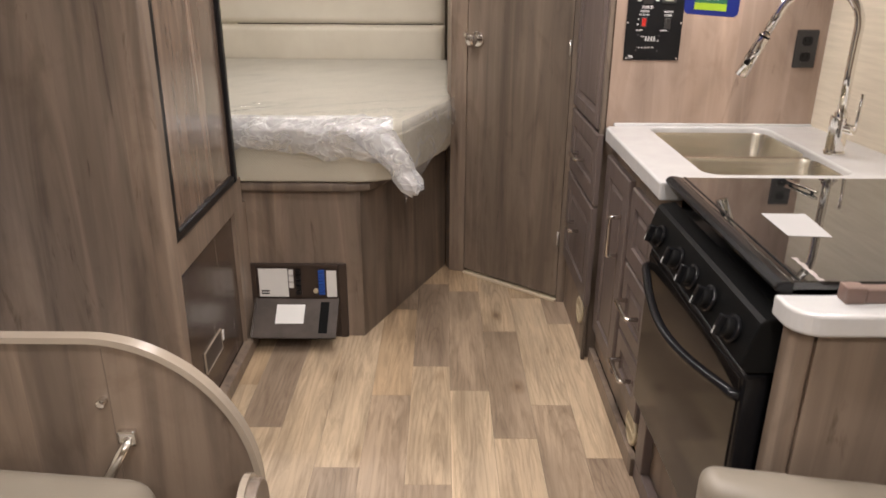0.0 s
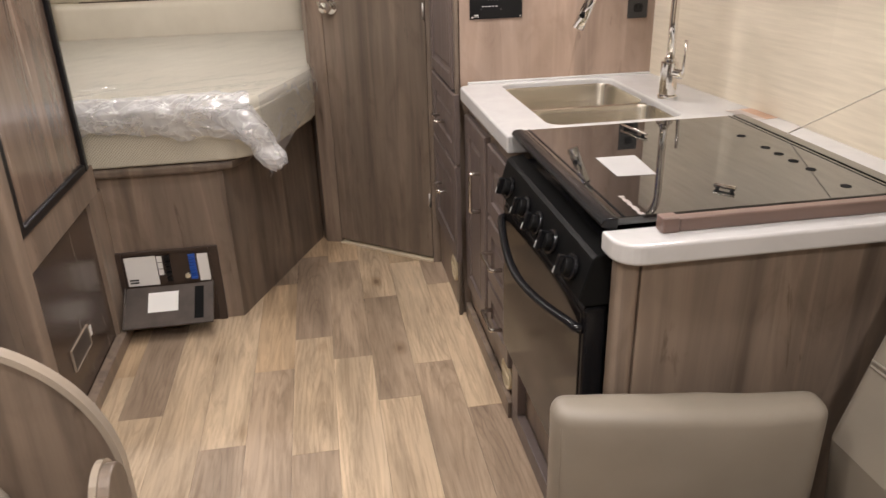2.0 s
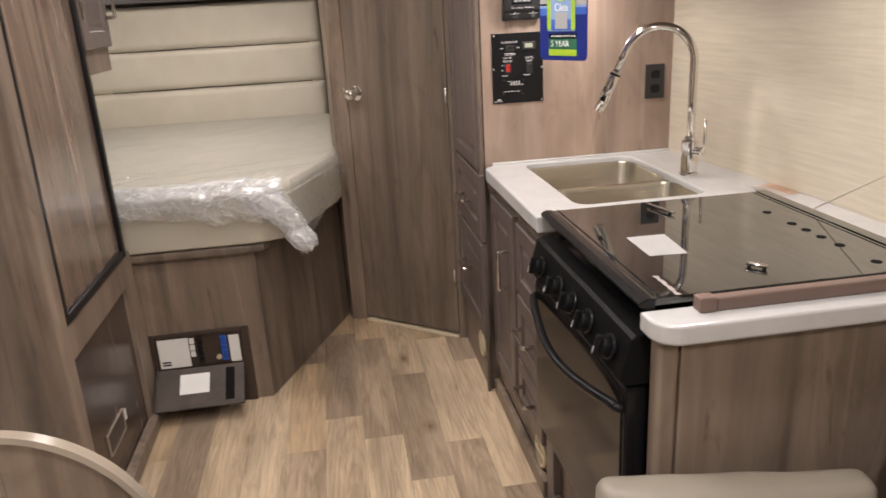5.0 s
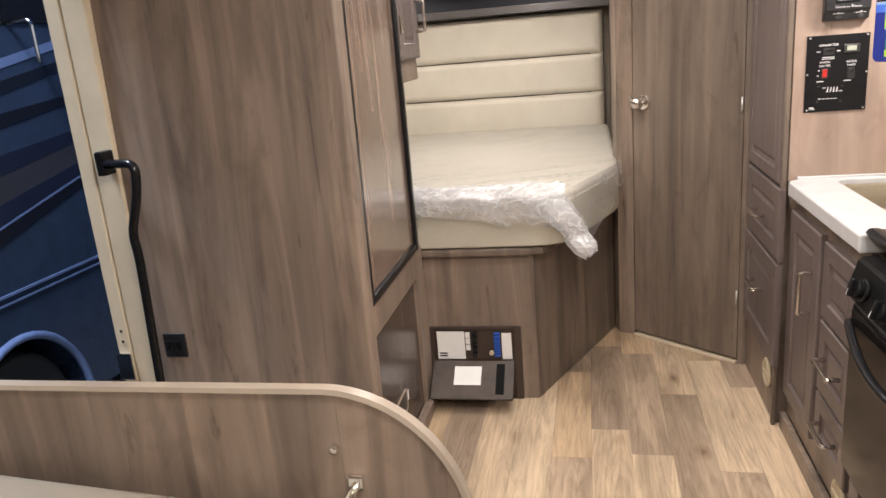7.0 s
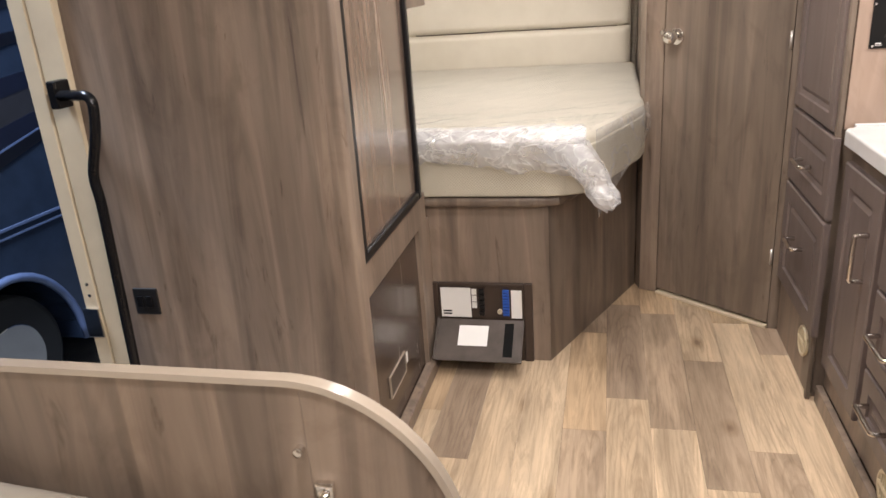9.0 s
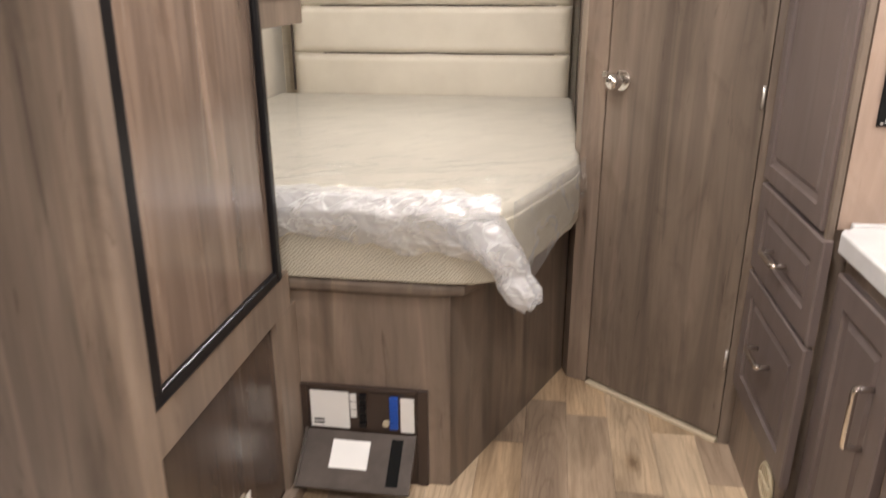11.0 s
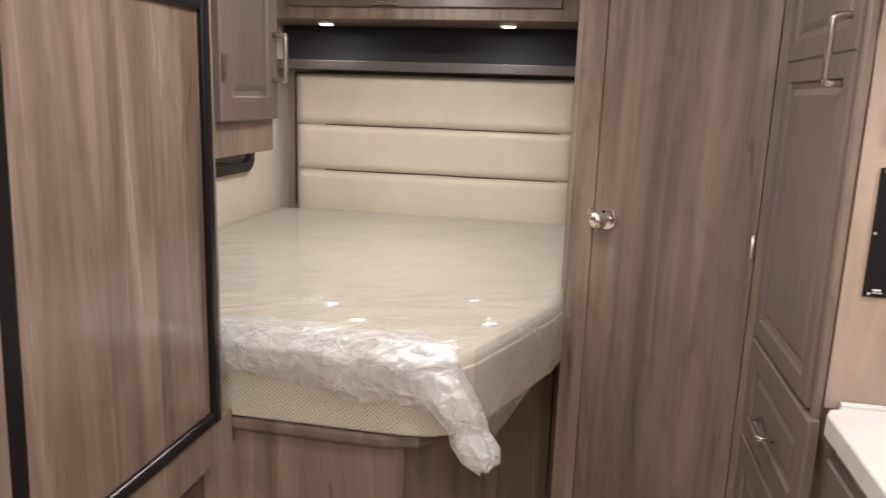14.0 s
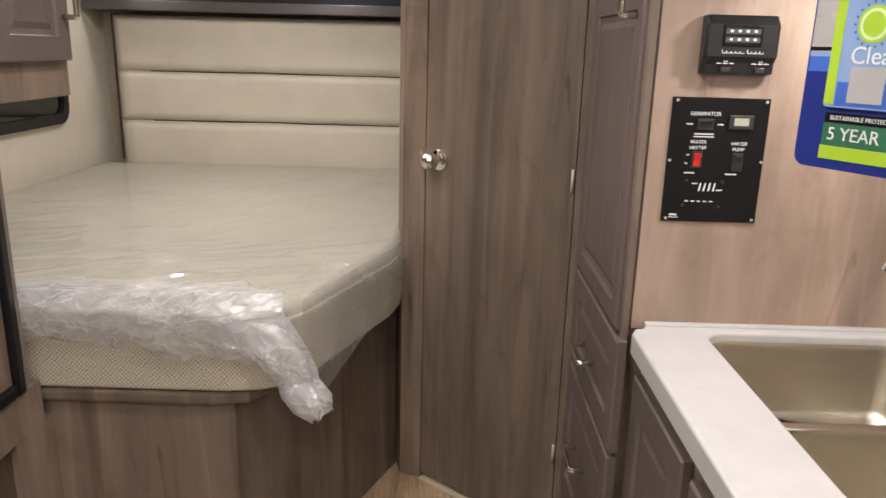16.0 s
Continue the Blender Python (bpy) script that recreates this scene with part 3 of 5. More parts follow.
def shaker(parent, name, x, y0, y1, z0, z1, mat, rail=0.055, thick=0.02, face=-1):
    """A cabinet front in a plane of constant x that looks towards -x or +x, with a sunk panel and bevelled border."""
    bm = bmesh.new()
    back, front = (x, x - thick) if face < 0 else (x, x + thick)
    s = 1 if front > back else -1
    steps = ((0.0, back), (0.0, front - s * 0.004), (0.004, front), (rail, front), (rail + 0.003, front - s * 0.007), (rail + 0.016, front - s * 0.010), (rail + 0.030, front - s * 0.004))
    rings = [[bm.verts.new((xx, yy, zz)) for yy, zz in ((y0 + d, z0 + d), (y1 - d, z0 + d), (y1 - d, z1 - d), (y0 + d, z1 - d))] for d, xx in steps]
    for p, q in zip(rings, rings[1:]):
        for k in range(4):
            bm.faces.new((p[k], p[(k + 1) % 4], q[(k + 1) % 4], q[k]))
    bm.faces.new(rings[0])
    bm.faces.new(rings[-1])
    bmesh.ops.recalc_face_normals(bm, faces=bm.faces[:])
    return part(name, bm, mat, parent)


oh = thing("overhead_cabinet", (-1.08, 2.68, 1.29), "overhead cabinet beside the fridge with a dark glossy door", "cabinet")
part("body", boxed(-1.44, -0.722, 2.4635, 2.825, 1.29, CEIL - 0.002, 0.003), M_WOOD, oh)
d = shaker(oh, "door", -0.7215, 2.505, 2.815, 1.375, CEIL - 0.03, M_FRONT, face=1)
bar_pull(d, (-0.701, 2.785, 1.475), (-0.701, 2.785, 1.59), (0.034, 0, 0))
part("hinge", boxed(-0.7008, -0.694, 2.506, 2.52, 1.47, 1.53, 0.002), M_NICKEL, d)

# window on the side wall by the bed
win = thing("window_1", (XL + 0.01, 3.5, 1.09), "small black-framed window on the wall by the bed", "window", kind="structure")
outer, inner = rounded_rect(2.95, 4.18, 1.075, 1.60, 0.07), rounded_rect(2.99, 4.14, 1.115, 1.56, 0.05)
bm = bmesh.new()
loops = [[bm.verts.new((x, y, z)) for y, z in pts] for x, pts in ((XL + 0.001, outer), (XL + 0.022, outer), (XL + 0.022, inner), (XL + 0.004, inner))]
for p, q in zip(loops, loops[1:]):
    for k in range(len(p)):
        bm.faces.new((p[k], p[(k + 1) % len(p)], q[(k + 1) % len(p)], q[k]))
bmesh.ops.recalc_face_normals(bm, faces=bm.faces[:])
part("window_frame", bm, M_BLACK, win)
part("pane", prism(bmesh.new(), inner, 0, XL + 0.003, XL + 0.008), M_PANE, win, "dark glass pane")

# bed platform
PF = 2.535
plat = thing("bed_platform", (-0.6, 3.4, 0), "greige wood-grain bed platform with a cut-off corner", "bed base")
part("front_panel", boxed(-0.745, -0.264, PF, PF + 0.02, 0, 0.611, 0.001), M_WOOD, plat)
SA, SB = Vector((-0.2635, 2.5375)), Vector((0.062, 3.29))
nrm = Vector(((SB - SA).y, -(SB - SA).x)).normalized()
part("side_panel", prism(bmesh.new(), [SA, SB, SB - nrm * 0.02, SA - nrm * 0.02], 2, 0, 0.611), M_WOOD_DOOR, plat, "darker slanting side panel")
TOP = [(-1.44, PF - 0.02), (-0.32, PF - 0.028), (-0.225, PF - 0.01), (-0.185, PF + 0.06), (0.075, 3.25), (0.075, 4.6), (-1.44, 4.6)]
part("top_board", prism(bmesh.new(), TOP, 2, 0.612, 0.648, 0.012, 3), M_WOOD_DOOR, plat, "rounded edge-banded top board")

# mattress
MO = [(-1.425, 2.505), (-0.27, 2.505), (-0.20, 2.515), (-0.135, 2.545), (-0.10, 2.60), (0.062, 3.02), (0.083, 3.12), (0.085, 3.25), (0.085, 4.455), (-1.425, 4.455)]
mat_ob = thing("mattress", (-0.65, 3.45, 0.65), "beige knit mattress with a cut-off corner under clear plastic", "mattress")
part("border", prism(bmesh.new(), MO, 2, 0.652, 0.822, 0.008, 3), M_TICK, mat_ob, "woven diamond-knit border")
part("top_panel", prism(bmesh.new(), [(-0.65 + (x + 0.65) * 0.995, 3.45 + (y - 3.45) * 0.996) for x, y in MO], 2, 0.772, 0.863, 0.030, 5), M_TICK_TOP, mat_ob, "plain beige top panel", smooth=True)

# headboard cushion and side of the bed alcove
head = thing("headboard", (-0.63, 4.5, 0.80), "padded cream headboard with horizontal stitched channels", "headboard")


def pillow(x0, x1, z0, z1, y_back, depth, nx=40, nz=12):
    bm = bmesh.new()
    rows = []
    for j in range(nz + 1):
        v = j / nz
        row = []
        for i in range(nx + 1):
            u = i / nx
            e = min(1.0, (min(v, 1 - v) / 0.11)) if 0 < v < 1 else 0
            f = min(1.0, (min(u, 1 - u) / 0.03)) if 0 < u < 1 else 0
            swell = (1 - (1 - e) ** 2.4) ** 0.5 * (1 - (1 - f) ** 2.4) ** 0.5
            x, z = x0 + (x1 - x0) * u, z0 + (z1 - z0) * v
            wob = 0.004 * noise.noise((x * 3, z * 5, 1.7))
            row.append(bm.verts.new((x, y_back - depth * (0.80 + 0.20 * swell) - wob * swell, z)))
        rows.append(row)
    for a, b in zip(rows, rows[1:]):
        for i in range(nx):
            bm.faces.new((a[i], a[i + 1], b[i + 1], b[i])).smooth = True
    border = rows[0] + [r[-1] for r in rows[1:]] + rows[-1][-2::-1] + [r[0] for r in rows[-2:0:-1]]
    back = [bm.verts.new((v.co.x, y_back, v.co.z)) for v in border]
    for k in range(len(border)):
        j = (k + 1) % len(border)
        bm.faces.new((border[k], back[k], back[j], border[j]))
    bmesh.ops.recalc_face_normals(bm, faces=bm.faces[:])
    return bm


for z0, z1 in ((0.80, 1.061), (1.0615, 1.289), (1.2895, 1.538)):
    part("channel", pillow(-1.345, 0.056, z0, z1, 4.60, 0.13), M_CUSHION, head)
for z in (1.061, 1.289):
    part("stitching", tube(bmesh.new(), [(x, 4.492 + 0.006 * abs(x + 0.65), z + 0.004 * math.exp(-((x + 0.65) * 9) ** 2)) for x in np.linspace(-1.19, -0.02, 24)], 0.0034, 6), M_UMBER, head, "dark seam line")
# solid dark strip in place of the shade between cushion and side wall
part("gap_shade_strip", boxed(-1.357, -1.3462, 4.492, 4.60, 0.87, 1.545, 0.004), M_UMBER, head, "dark strip standing in for the shaded gap at the cushion's end")
side = structure("alcove_wall", boxed(0.095, 0.125, 3.30, YB, 0, CEIL), M_WOOD_DOOR, "taupe wood-grain wall at the bed's side")

# shelf and overhead cabinet behind the bed
niche = thing("rear_shelf", (-0.65, 4.45, 1.56), "narrow shelf over the headboard with a dark back", "shelf")
part("ledge", boxed(-1.44, 0.094, 4.40, 4.60, 1.555, 1.60, 0.004), M_LEDGE, niche)
part("back", boxed(-1.44, 0.094, 4.575, 4.61, 1.601, 1.80), M_NICHE, niche, "near-black matt back")
ohr = thing("overhead_cabinet", (-0.65, 4.4, 1.78), "wide overhead cabinet above the bed", "cabinet")
part("body", boxed(-1.44, 0.094, 4.21, 4.61, 1.774, CEIL - 0.002, 0.003), M_WOOD, ohr)
d = part("door", boxed(-1.25, -0.03, 4.188, 4.209, 1.825, CEIL - 0.02, 0.004), M_FRONT, ohr, "light-catching cabinet door")
part("handle", boxed(-0.86, -0.74, 4.165, 4.187, 1.832, 1.845, 0.003), M_NICKEL, d)
for x in (-1.13, -0.27):
    dl = thing("downlight", (x, 4.34, 1.773), "round white downlight under the overhead cabinet", "light", "bed downlights")
    part("ring", disc(bmesh.new(), (x, 4.34, 1.767), (0, 0, 1), 0.042, 0.013, 28, 0.004), M_DIM, dl)
    part("lens", disc(bmesh.new(), (x, 4.34, 1.7595), (0, 0, 1), 0.030, 0.004, 24), M_LIT, dl)

# ceiling lights
for px, py, watts in PUCKS:
    cl = thing("ceiling_light", (px, py, CEIL), "round flat ceiling light placed out of view", "light", "ceiling lights")
    part("ring", disc(bmesh.new(), (px, py, CEIL - 0.006), (0, 0, 1), 0.085, 0.012, 28, 0.003), M_DIM, cl)
    part("lens", disc(bmesh.new(), (px, py, CEIL - 0.0135), (0, 0, 1), 0.07, 0.003, 24), M_LIT, cl)

# washroom door, jamb post and wall above
DA, DB = Vector((0.155, 3.195)), Vector((0.553, 2.871))
u = (DB - DA).normalized()
back = Vector((-u.y, u.x))
wd = thing("washroom_door", (0.354, 3.033, 0), "closed taupe wood-grain door with a round chrome knob", "door")
part("leaf", prism(bmesh.new(), [DA, DB, DB + back * 0.03, DA + back * 0.03], 2, 0.022, 1.985, 0.003), M_WOOD_DOOR, wd)
kc = DA + u * 0.055
knob = part("knob", disc(bmesh.new(), (*(kc - back * 0.006), 1.105), (*back, 0), 0.032, 0.010, 24, 0.003), M_CHROME, wd, "round chrome knob", True)
part("stem", disc(bmesh.new(), (*(kc - back * 0.022), 1.105), (*back, 0), 0.013, 0.03, 16), M_CHROME, knob, smooth=True)
bm = bmesh.new()
bmesh.ops.create_uvsphere(bm, u_segments=20, v_segments=12, radius=0.027)
bmesh.ops.transform(bm, matrix=Matrix.Translation((*(kc - back * 0.05), 1.105)) @ Matrix.Diagonal((1, 1, 1, 1)), verts=bm.verts[:])
part("grip", bm, M_CHROME, knob, smooth=True)
latch = DA - u * 0.004
part("latch_plate", disc(bmesh.new(), (*(latch - back * 0.004), 1.12), (*back, 0), 0.010, 0.03, 14, 0.002), M_CHROME, wd)
for z in (0.30, 1.10, 1.75):
    hp = DB - u * 0.004
    part("hinge", tube(bmesh.new(), [(*(hp - back * 0.004), z - 0.03), (*(hp - back * 0.004), z + 0.03)], 0.0042, 8), M_SATIN, wd)
th = thing("threshold", (0.354, 3.03, 0), "pale threshold strip under the washroom door", "threshold", kind="structure")
part("strip", prism(bmesh.new(), [DA - back * 0.012, DB - back * 0.012, DB + back * 0.03, DA + back * 0.03], 2, 0.0, 0.012, 0.003), M_CREAM, th)
JP = [(0.066, 3.285), (0.082, 3.225), DA - u * 0.006, DA - u * 0.006 + back * 0.05, (0.094, 3.30)]
structure("jamb_post", prism(bmesh.new(), [Vector(p) for p in JP], 2, 0, CEIL, 0.004), M_WOOD, "greige door post between bed and washroom")
structure("door_stop_post", prism(bmesh.new(), [DB + u * 0.004, (0.600, 2.863), (0.640, 2.863), (0.640, 2.93), DB + u * 0.004 + back * 0.05], 2, 0, CEIL), M_WOOD_DOOR, "taupe filler strip between door and tall cabinet")
structure("door_header", prism(bmesh.new(), [DA, DB, DB + back * 0.05, DA + back * 0.05], 2, 1.99, CEIL), M_WOOD, "greige header above the washroom door")
structure("washroom_wall", boxed(0.126, XR, 3.50, 3.53, 0, CEIL), M_CEIL, "plain wall behind the washroom door")


# ---- kitchen ----
TX = 0.59      # tall cabinet's face frame
tower = thing("tall_cabinet", (0.94, 2.62, 0), "tall greige kitchen cabinet with a panelled door over two drawers", "cabinet")
TY0, TY1, ZS = 2.36, 2.862, 1.552
part("body", boxed(TX, XR - 0.004, TY0 + 0.012, TY1, 0.0, CEIL - 0.002), M_WOOD, tower)
part("side_panel", boxed(TX + 0.0085, XR - 0.002, TY0 - 0.004, TY0 + 0.0115, 0.895, CEIL - 0.002), M_PANEL, tower, "pinkish maple-look side panel")
part("corner_stile", boxed(TX - 0.012, TX + 0.0025, TY0 - 0.010, TY0 + 0.0115, 0.0, CEIL - 0.002, 0.003), M_WOOD_DOOR, tower)
part("joint_trim", boxed(TX + 0.003, TX + 0.008, TY0 - 0.006, TY0 + 0.0115, 0.895, CEIL - 0.002, 0.002), M_DARKWOOD, tower, "dark joint strip")
d = shaker(tower, "door", TX - 0.001, 2.372, 2.845, 0.885, ZS - 0.0005, M_FRONT, 0.045)
shaker(tower, "upper_panel", TX - 0.001, 2.372, 2.845, ZS, CEIL - 0.04, M_FRONT, 0.045)
bar_pull(d, (TX - 0.022, 2.415, 1.495), (TX - 0.022, 2.415, 1.615), (-0.030, 0, 0))
d = shaker(tower, "drawer", TX - 0.001, 2.335, 2.845, 0.625, 0.872, M_FRONT, 0.06)
bar_pull(d, (TX - 0.022, 2.54, 0.735), (TX - 0.022, 2.65, 0.735), (-0.034, 0, 0))
d = shaker(tower, "drawer", TX - 0.001, 2.335, 2.845, 0.235, 0.612, M_FRONT, 0.06)
bar_pull(d, (TX - 0.022, 2.54, 0.455), (TX - 0.022, 2.65, 0.455), (-0.034, 0, 0))


def round_vent(x, y, z):
    v = thing("floor_vent", (x, y, z - 0.05), "round pale brass louvred heat vent in the cabinet base", "vent", "cabinet vents")
    bm = bmesh.new()
    pts = [(y + 0.047 * math.cos(a), z + 0.047 * math.sin(a)) for a in np.linspace(0, 2 * math.pi, 25)[:-1]]
    tube(bm, [(x - 0.004, p, q) for p, q in pts + pts[:1]], 0.007, 8)
    part("ring", bm, M_BRASS, v, smooth=True)
    part("backing", disc(bmesh.new(), (x - 0.002, y, z), (1, 0, 0), 0.042, 0.003, 24), M_BLACK, v)
    for k in range(5):
        o = -0.028 + 0.014 * k
        w = (0.043 ** 2 - o * o) ** 0.5
        part("slat", boxed(x - 0.009, x - 0.003, y + o - 0.0028, y + o + 0.0028, z - w, z + w, 0.001), M_BRASS, v)
    part("spoke", boxed(x - 0.011, x - 0.004, y - 0.044, y + 0.044, z - 0.005, z + 0.005, 0.001), M_BRASS, v)


round_vent(TX - 0.001, 2.47, 0.155)

BX = 0.625
base = thing("sink_cabinet", (0.95, 2.01, 0), "mauve-brown base cabinet under the sink, with door and drawers", "cabinet")
BY0, BY1 = 1.672, 2.345
part("body", boxed(BX, XR - 0.004, BY0, BY1, 0.065, 0.70), M_WOOD, base)
part("top_rail", boxed(BX, BX + 0.03, BY0, BY1, 0.7005, 0.856), M_WOOD, base)
part("toe_board", boxed(BX - 0.022, BX - 0.001, BY0, BY1, 0.0, 0.06, 0.003), M_WOOD, base)
part("toe_recess", boxed(BX + 0.02, XR - 0.01, BY0 + 0.01, BY1 - 0.01, 0.0, 0.064), M_DARKWOOD, base)
d = shaker(base, "door", BX - 0.001, 2.003, 2.325, 0.150, 0.808, M_FRONT, 0.06)
bar_pull(d, (BX - 0.022, 2.062, 0.545), (BX - 0.022, 2.062, 0.675), (-0.034, 0, 0))
shaker(base, "false_front", BX - 0.001, 1.690, 1.965, 0.578, 0.802, M_FRONT, 0.05)
for z0, z1 in ((0.352, 0.568), (0.172, 0.342)):
    d = shaker(base, "drawer", BX - 0.001, 1.690, 1.962, z0, z1, M_FRONT, 0.05)
    zc = (z0 + z1) / 2 + 0.01
    bar_pull(d, (BX - 0.022, 1.762, zc), (BX - 0.022, 1.892, zc), (-0.034, 0, 0))
round_vent(BX - 0.001, 1.755, 0.112)

# worktop with the sink's cut-out, one sheet
SX0, SX1, SY0, SY1 = 0.730, 1.120, 1.735, 2.318
wt = bmesh.new()


def loop(pts, z):
    vs = [wt.verts.new((x, y, z)) for x, y in pts]
    return [wt.edges.new((vs[i], vs[(i + 1) % len(vs)])) for i in range(len(vs))]


WZ = 0.905
arc = [(0.648 - 0.05 * math.sin(a), 0.968 - 0.05 * math.cos(a)) for a in np.linspace(0, math.pi / 2, 8)]
OUT = [(1.245, 1.0005), (1.245, 1.655), (0.588, 1.655), (0.588, 2.305), (0.598, 2.328), (0.616, 2.334), (0.622, 2.347), (1.353, 2.347), (1.353, 1.0005)]
edges = loop(OUT, WZ) + loop(rounded_rect(SX0, SX1, SY0, SY1, 0.045), WZ)
bmesh.ops.triangle_fill(wt, use_beauty=True, edges=edges)
top_faces = wt.faces[:]
ext = bmesh.ops.extrude_face_region(wt, geom=top_faces)
for v in [g for g in ext["geom"] if isinstance(g, bmesh.types.BMVert)]:
    v.co.z -= 0.047
bmesh.ops.recalc_face_normals(wt, faces=wt.faces[:])
bmesh.ops.dissolve_limit(wt, angle_limit=radians(1), verts=wt.verts[:], edges=wt.edges[:])
worktop = thing("worktop", (0.95, 1.6, 0.858), "white solid-surface worktop round the sink and cooker", "worktop")
slab = part("slab", wt, M_COUNTER, worktop)
slab.modifiers.new("edge", "BEVEL").width = 0.006
slab.modifiers["edge"].segments = 3
slab.modifiers["edge"].limit_method = "ANGLE"
slab.modifiers["edge"].angle_limit = radians(40)
bm = prism(bmesh.new(), arc + [(0.598, 1.0), (1.353, 1.0), (1.353, 0.918)], 2, 0.8655, WZ, 0.006, 3)
part("end_slab", bm, M_COUNTER, worktop, "white end with a rounded corner")
part("upstand", boxed(0.6225, 1.286, 2.3395, 2.3555, WZ - 0.012, 0.912, 0.003), M_COUNTER, worktop)

# double sink
sink = thing("sink", (0.93, 2.03, 0.73), "undermounted double-bowl brushed steel sink", "sink")


def bowl(x0, x1, y0, y1, z1, depth):
    bm = bmesh.new()
    rings = []
    for off, z, r in ((0.0, z1, 0.045), (0.003, z1 - 0.012, 0.045), (0.010, z1 - depth + 0.03, 0.045), (0.018, z1 - depth + 0.008, 0.045), (0.034, z1 - depth, 0.04), (0.10, z1 - depth - 0.004, 0.03)):
        rings.append([bm.verts.new((x, y, z)) for x, y in rounded_rect(x0 + off, x1 - off, y0 + off, y1 - off, r, 6)])
    for p, q in zip(rings, rings[1:]):
        for k in range(len(p)):
            bm.faces.new((p[k], p[(k + 1) % len(p)], q[(k + 1) % len(p)], q[k])).smooth = True
    bm.faces.new(rings[-1])
    bmesh.ops.recalc_face_normals(bm, faces=bm.faces[:])
    for f in bm.faces:
        f.normal_flip()
    b = part("bowl", bm, M_STEEL, sink)
    cx, cy = (x0 + x1) / 2, (y0 + y1) / 2
    part("drain", disc(bmesh.new(), (cx, cy, z1 - depth), (0, 0, 1), 0.04, 0.006, 24, 0.002), M_NICKEL, b)


bowl(SX0 + 0.002, SX1 - 0.002, SY0 + 0.002, 1.972, 0.888, 0.16)
bowl(SX0 + 0.002, SX1 - 0.002, 1.994, SY1 - 0.002, 0.888, 0.16)
part("divider", boxed(SX0 + 0.006, SX1 - 0.006, 1.971, 1.995, 0.870, 0.8885, 0.005, 3), M_STEEL, sink)
part("flange", boxed(SX0 - 0.015, SX0 + 0.003, SY0, SY1, 0.850, 0.8565), M_STEEL, sink)

# tap
tap = thing("kitchen_tap", (1.165, 1.953, 0.905), "polished chrome high-arc kitchen tap with a side lever", "tap")
part("base", disc(bmesh.new(), (1.165, 1.953, 0.911), (0, 0, 1), 0.029, 0.012, 24, 0.003), M_CHROME, tap)
part("valve_body", disc(bmesh.new(), (1.165, 1.953, 0.967), (0, 0, 1), 0.0255, 0.100, 28, 0.004), M_CHROME, tap, smooth=False)
part("neck_collar", disc(bmesh.new(), (1.165, 1.953, 1.022), (0, 0, 1), 0.0175, 0.012, 24, 0.003), M_CHROME, tap)
part("lever_hub", disc(bmesh.new(), (1.177, 1.930, 0.985), (-0.5, 1, 0.0), 0.015, 0.044, 20, 0.003), M_CHROME, tap)
part("lever", tube(bmesh.new(), [(1.184, 1.914, 0.985), (1.187, 1.908, 1.000), (1.188, 1.906, 1.04), (1.188, 1.906, 1.085)], [0.0065, 0.0055, 0.005, 0.005], 10), M_CHROME, tap, smooth=True)
arch = [Vector((1.165, 1.953, 1.015)), Vector((1.165, 1.953, 1.14)), Vector((1.165, 1.953, 1.256))]
run = Vector((-0.908, 0.418, 0))
for a in np.linspace(0, math.radians(161), 20)[1:]:
    arch.append(Vector((1.165, 1.953, 1.256 + 0.104 * math.sin(a))) + run * 0.104 * (1 - math.cos(a)))
f = (arch[-1] - arch[-2]).normalized()
e = arch[-1] + f * 0.070
part("neck", tube(bmesh.new(), arch + [e], 0.0125, 14), M_CHROME, tap, smooth=True)
part("spray_head", tube(bmesh.new(), [e - f * 0.002, e + f * 0.006, e + f * 0.03, e + f * 0.125], [0.0135, 0.0155, 0.0165, 0.0180], 16), M_CHROME, tap, smooth=True)
part("spray_ring", disc(bmesh.new(), e + f * 0.004, f, 0.0162, 0.006, 18), M_INK, tap)
part("spray_button", disc(bmesh.new(), e + f * 0.075 + Vector((-0.010, -0.010, -0.004)), (0.6, 0.7, 0.3), 0.008, 0.016, 14), M_INK, tap)
deck = thing("deck_sticker", (1.29, 1.70, WZ), "grey and orange sticker on the worktop by the wall", "sticker")
part("grey_half", prism(bmesh.new(), [(1.250, 1.758), (1.294, 1.762), (1.304, 1.642), (1.266, 1.640)], 2, WZ + 0.0006, WZ + 0.0014), M_PHOTO, deck)
part("orange_half", prism(bmesh.new(), [(1.2945, 1.762), (1.336, 1.765), (1.342, 1.645), (1.3045, 1.642)], 2, WZ + 0.0006, WZ + 0.0014), M_STICK, deck, "faded orange print")

cord = solo("pull_cord", tube(bmesh.new(), bend([(1.222, 1.42, 0.9285), (1.285, 1.10, 1.14), (1.295, 1.02, 1.20), (1.30, 0.62, 1.527)], 0.02), 0.0016, 6), M_SEAM, (1.222, 1.42, 0.928), "thin pale cord from the cooker lid to the overhead cabinet", "cord", smooth=True)

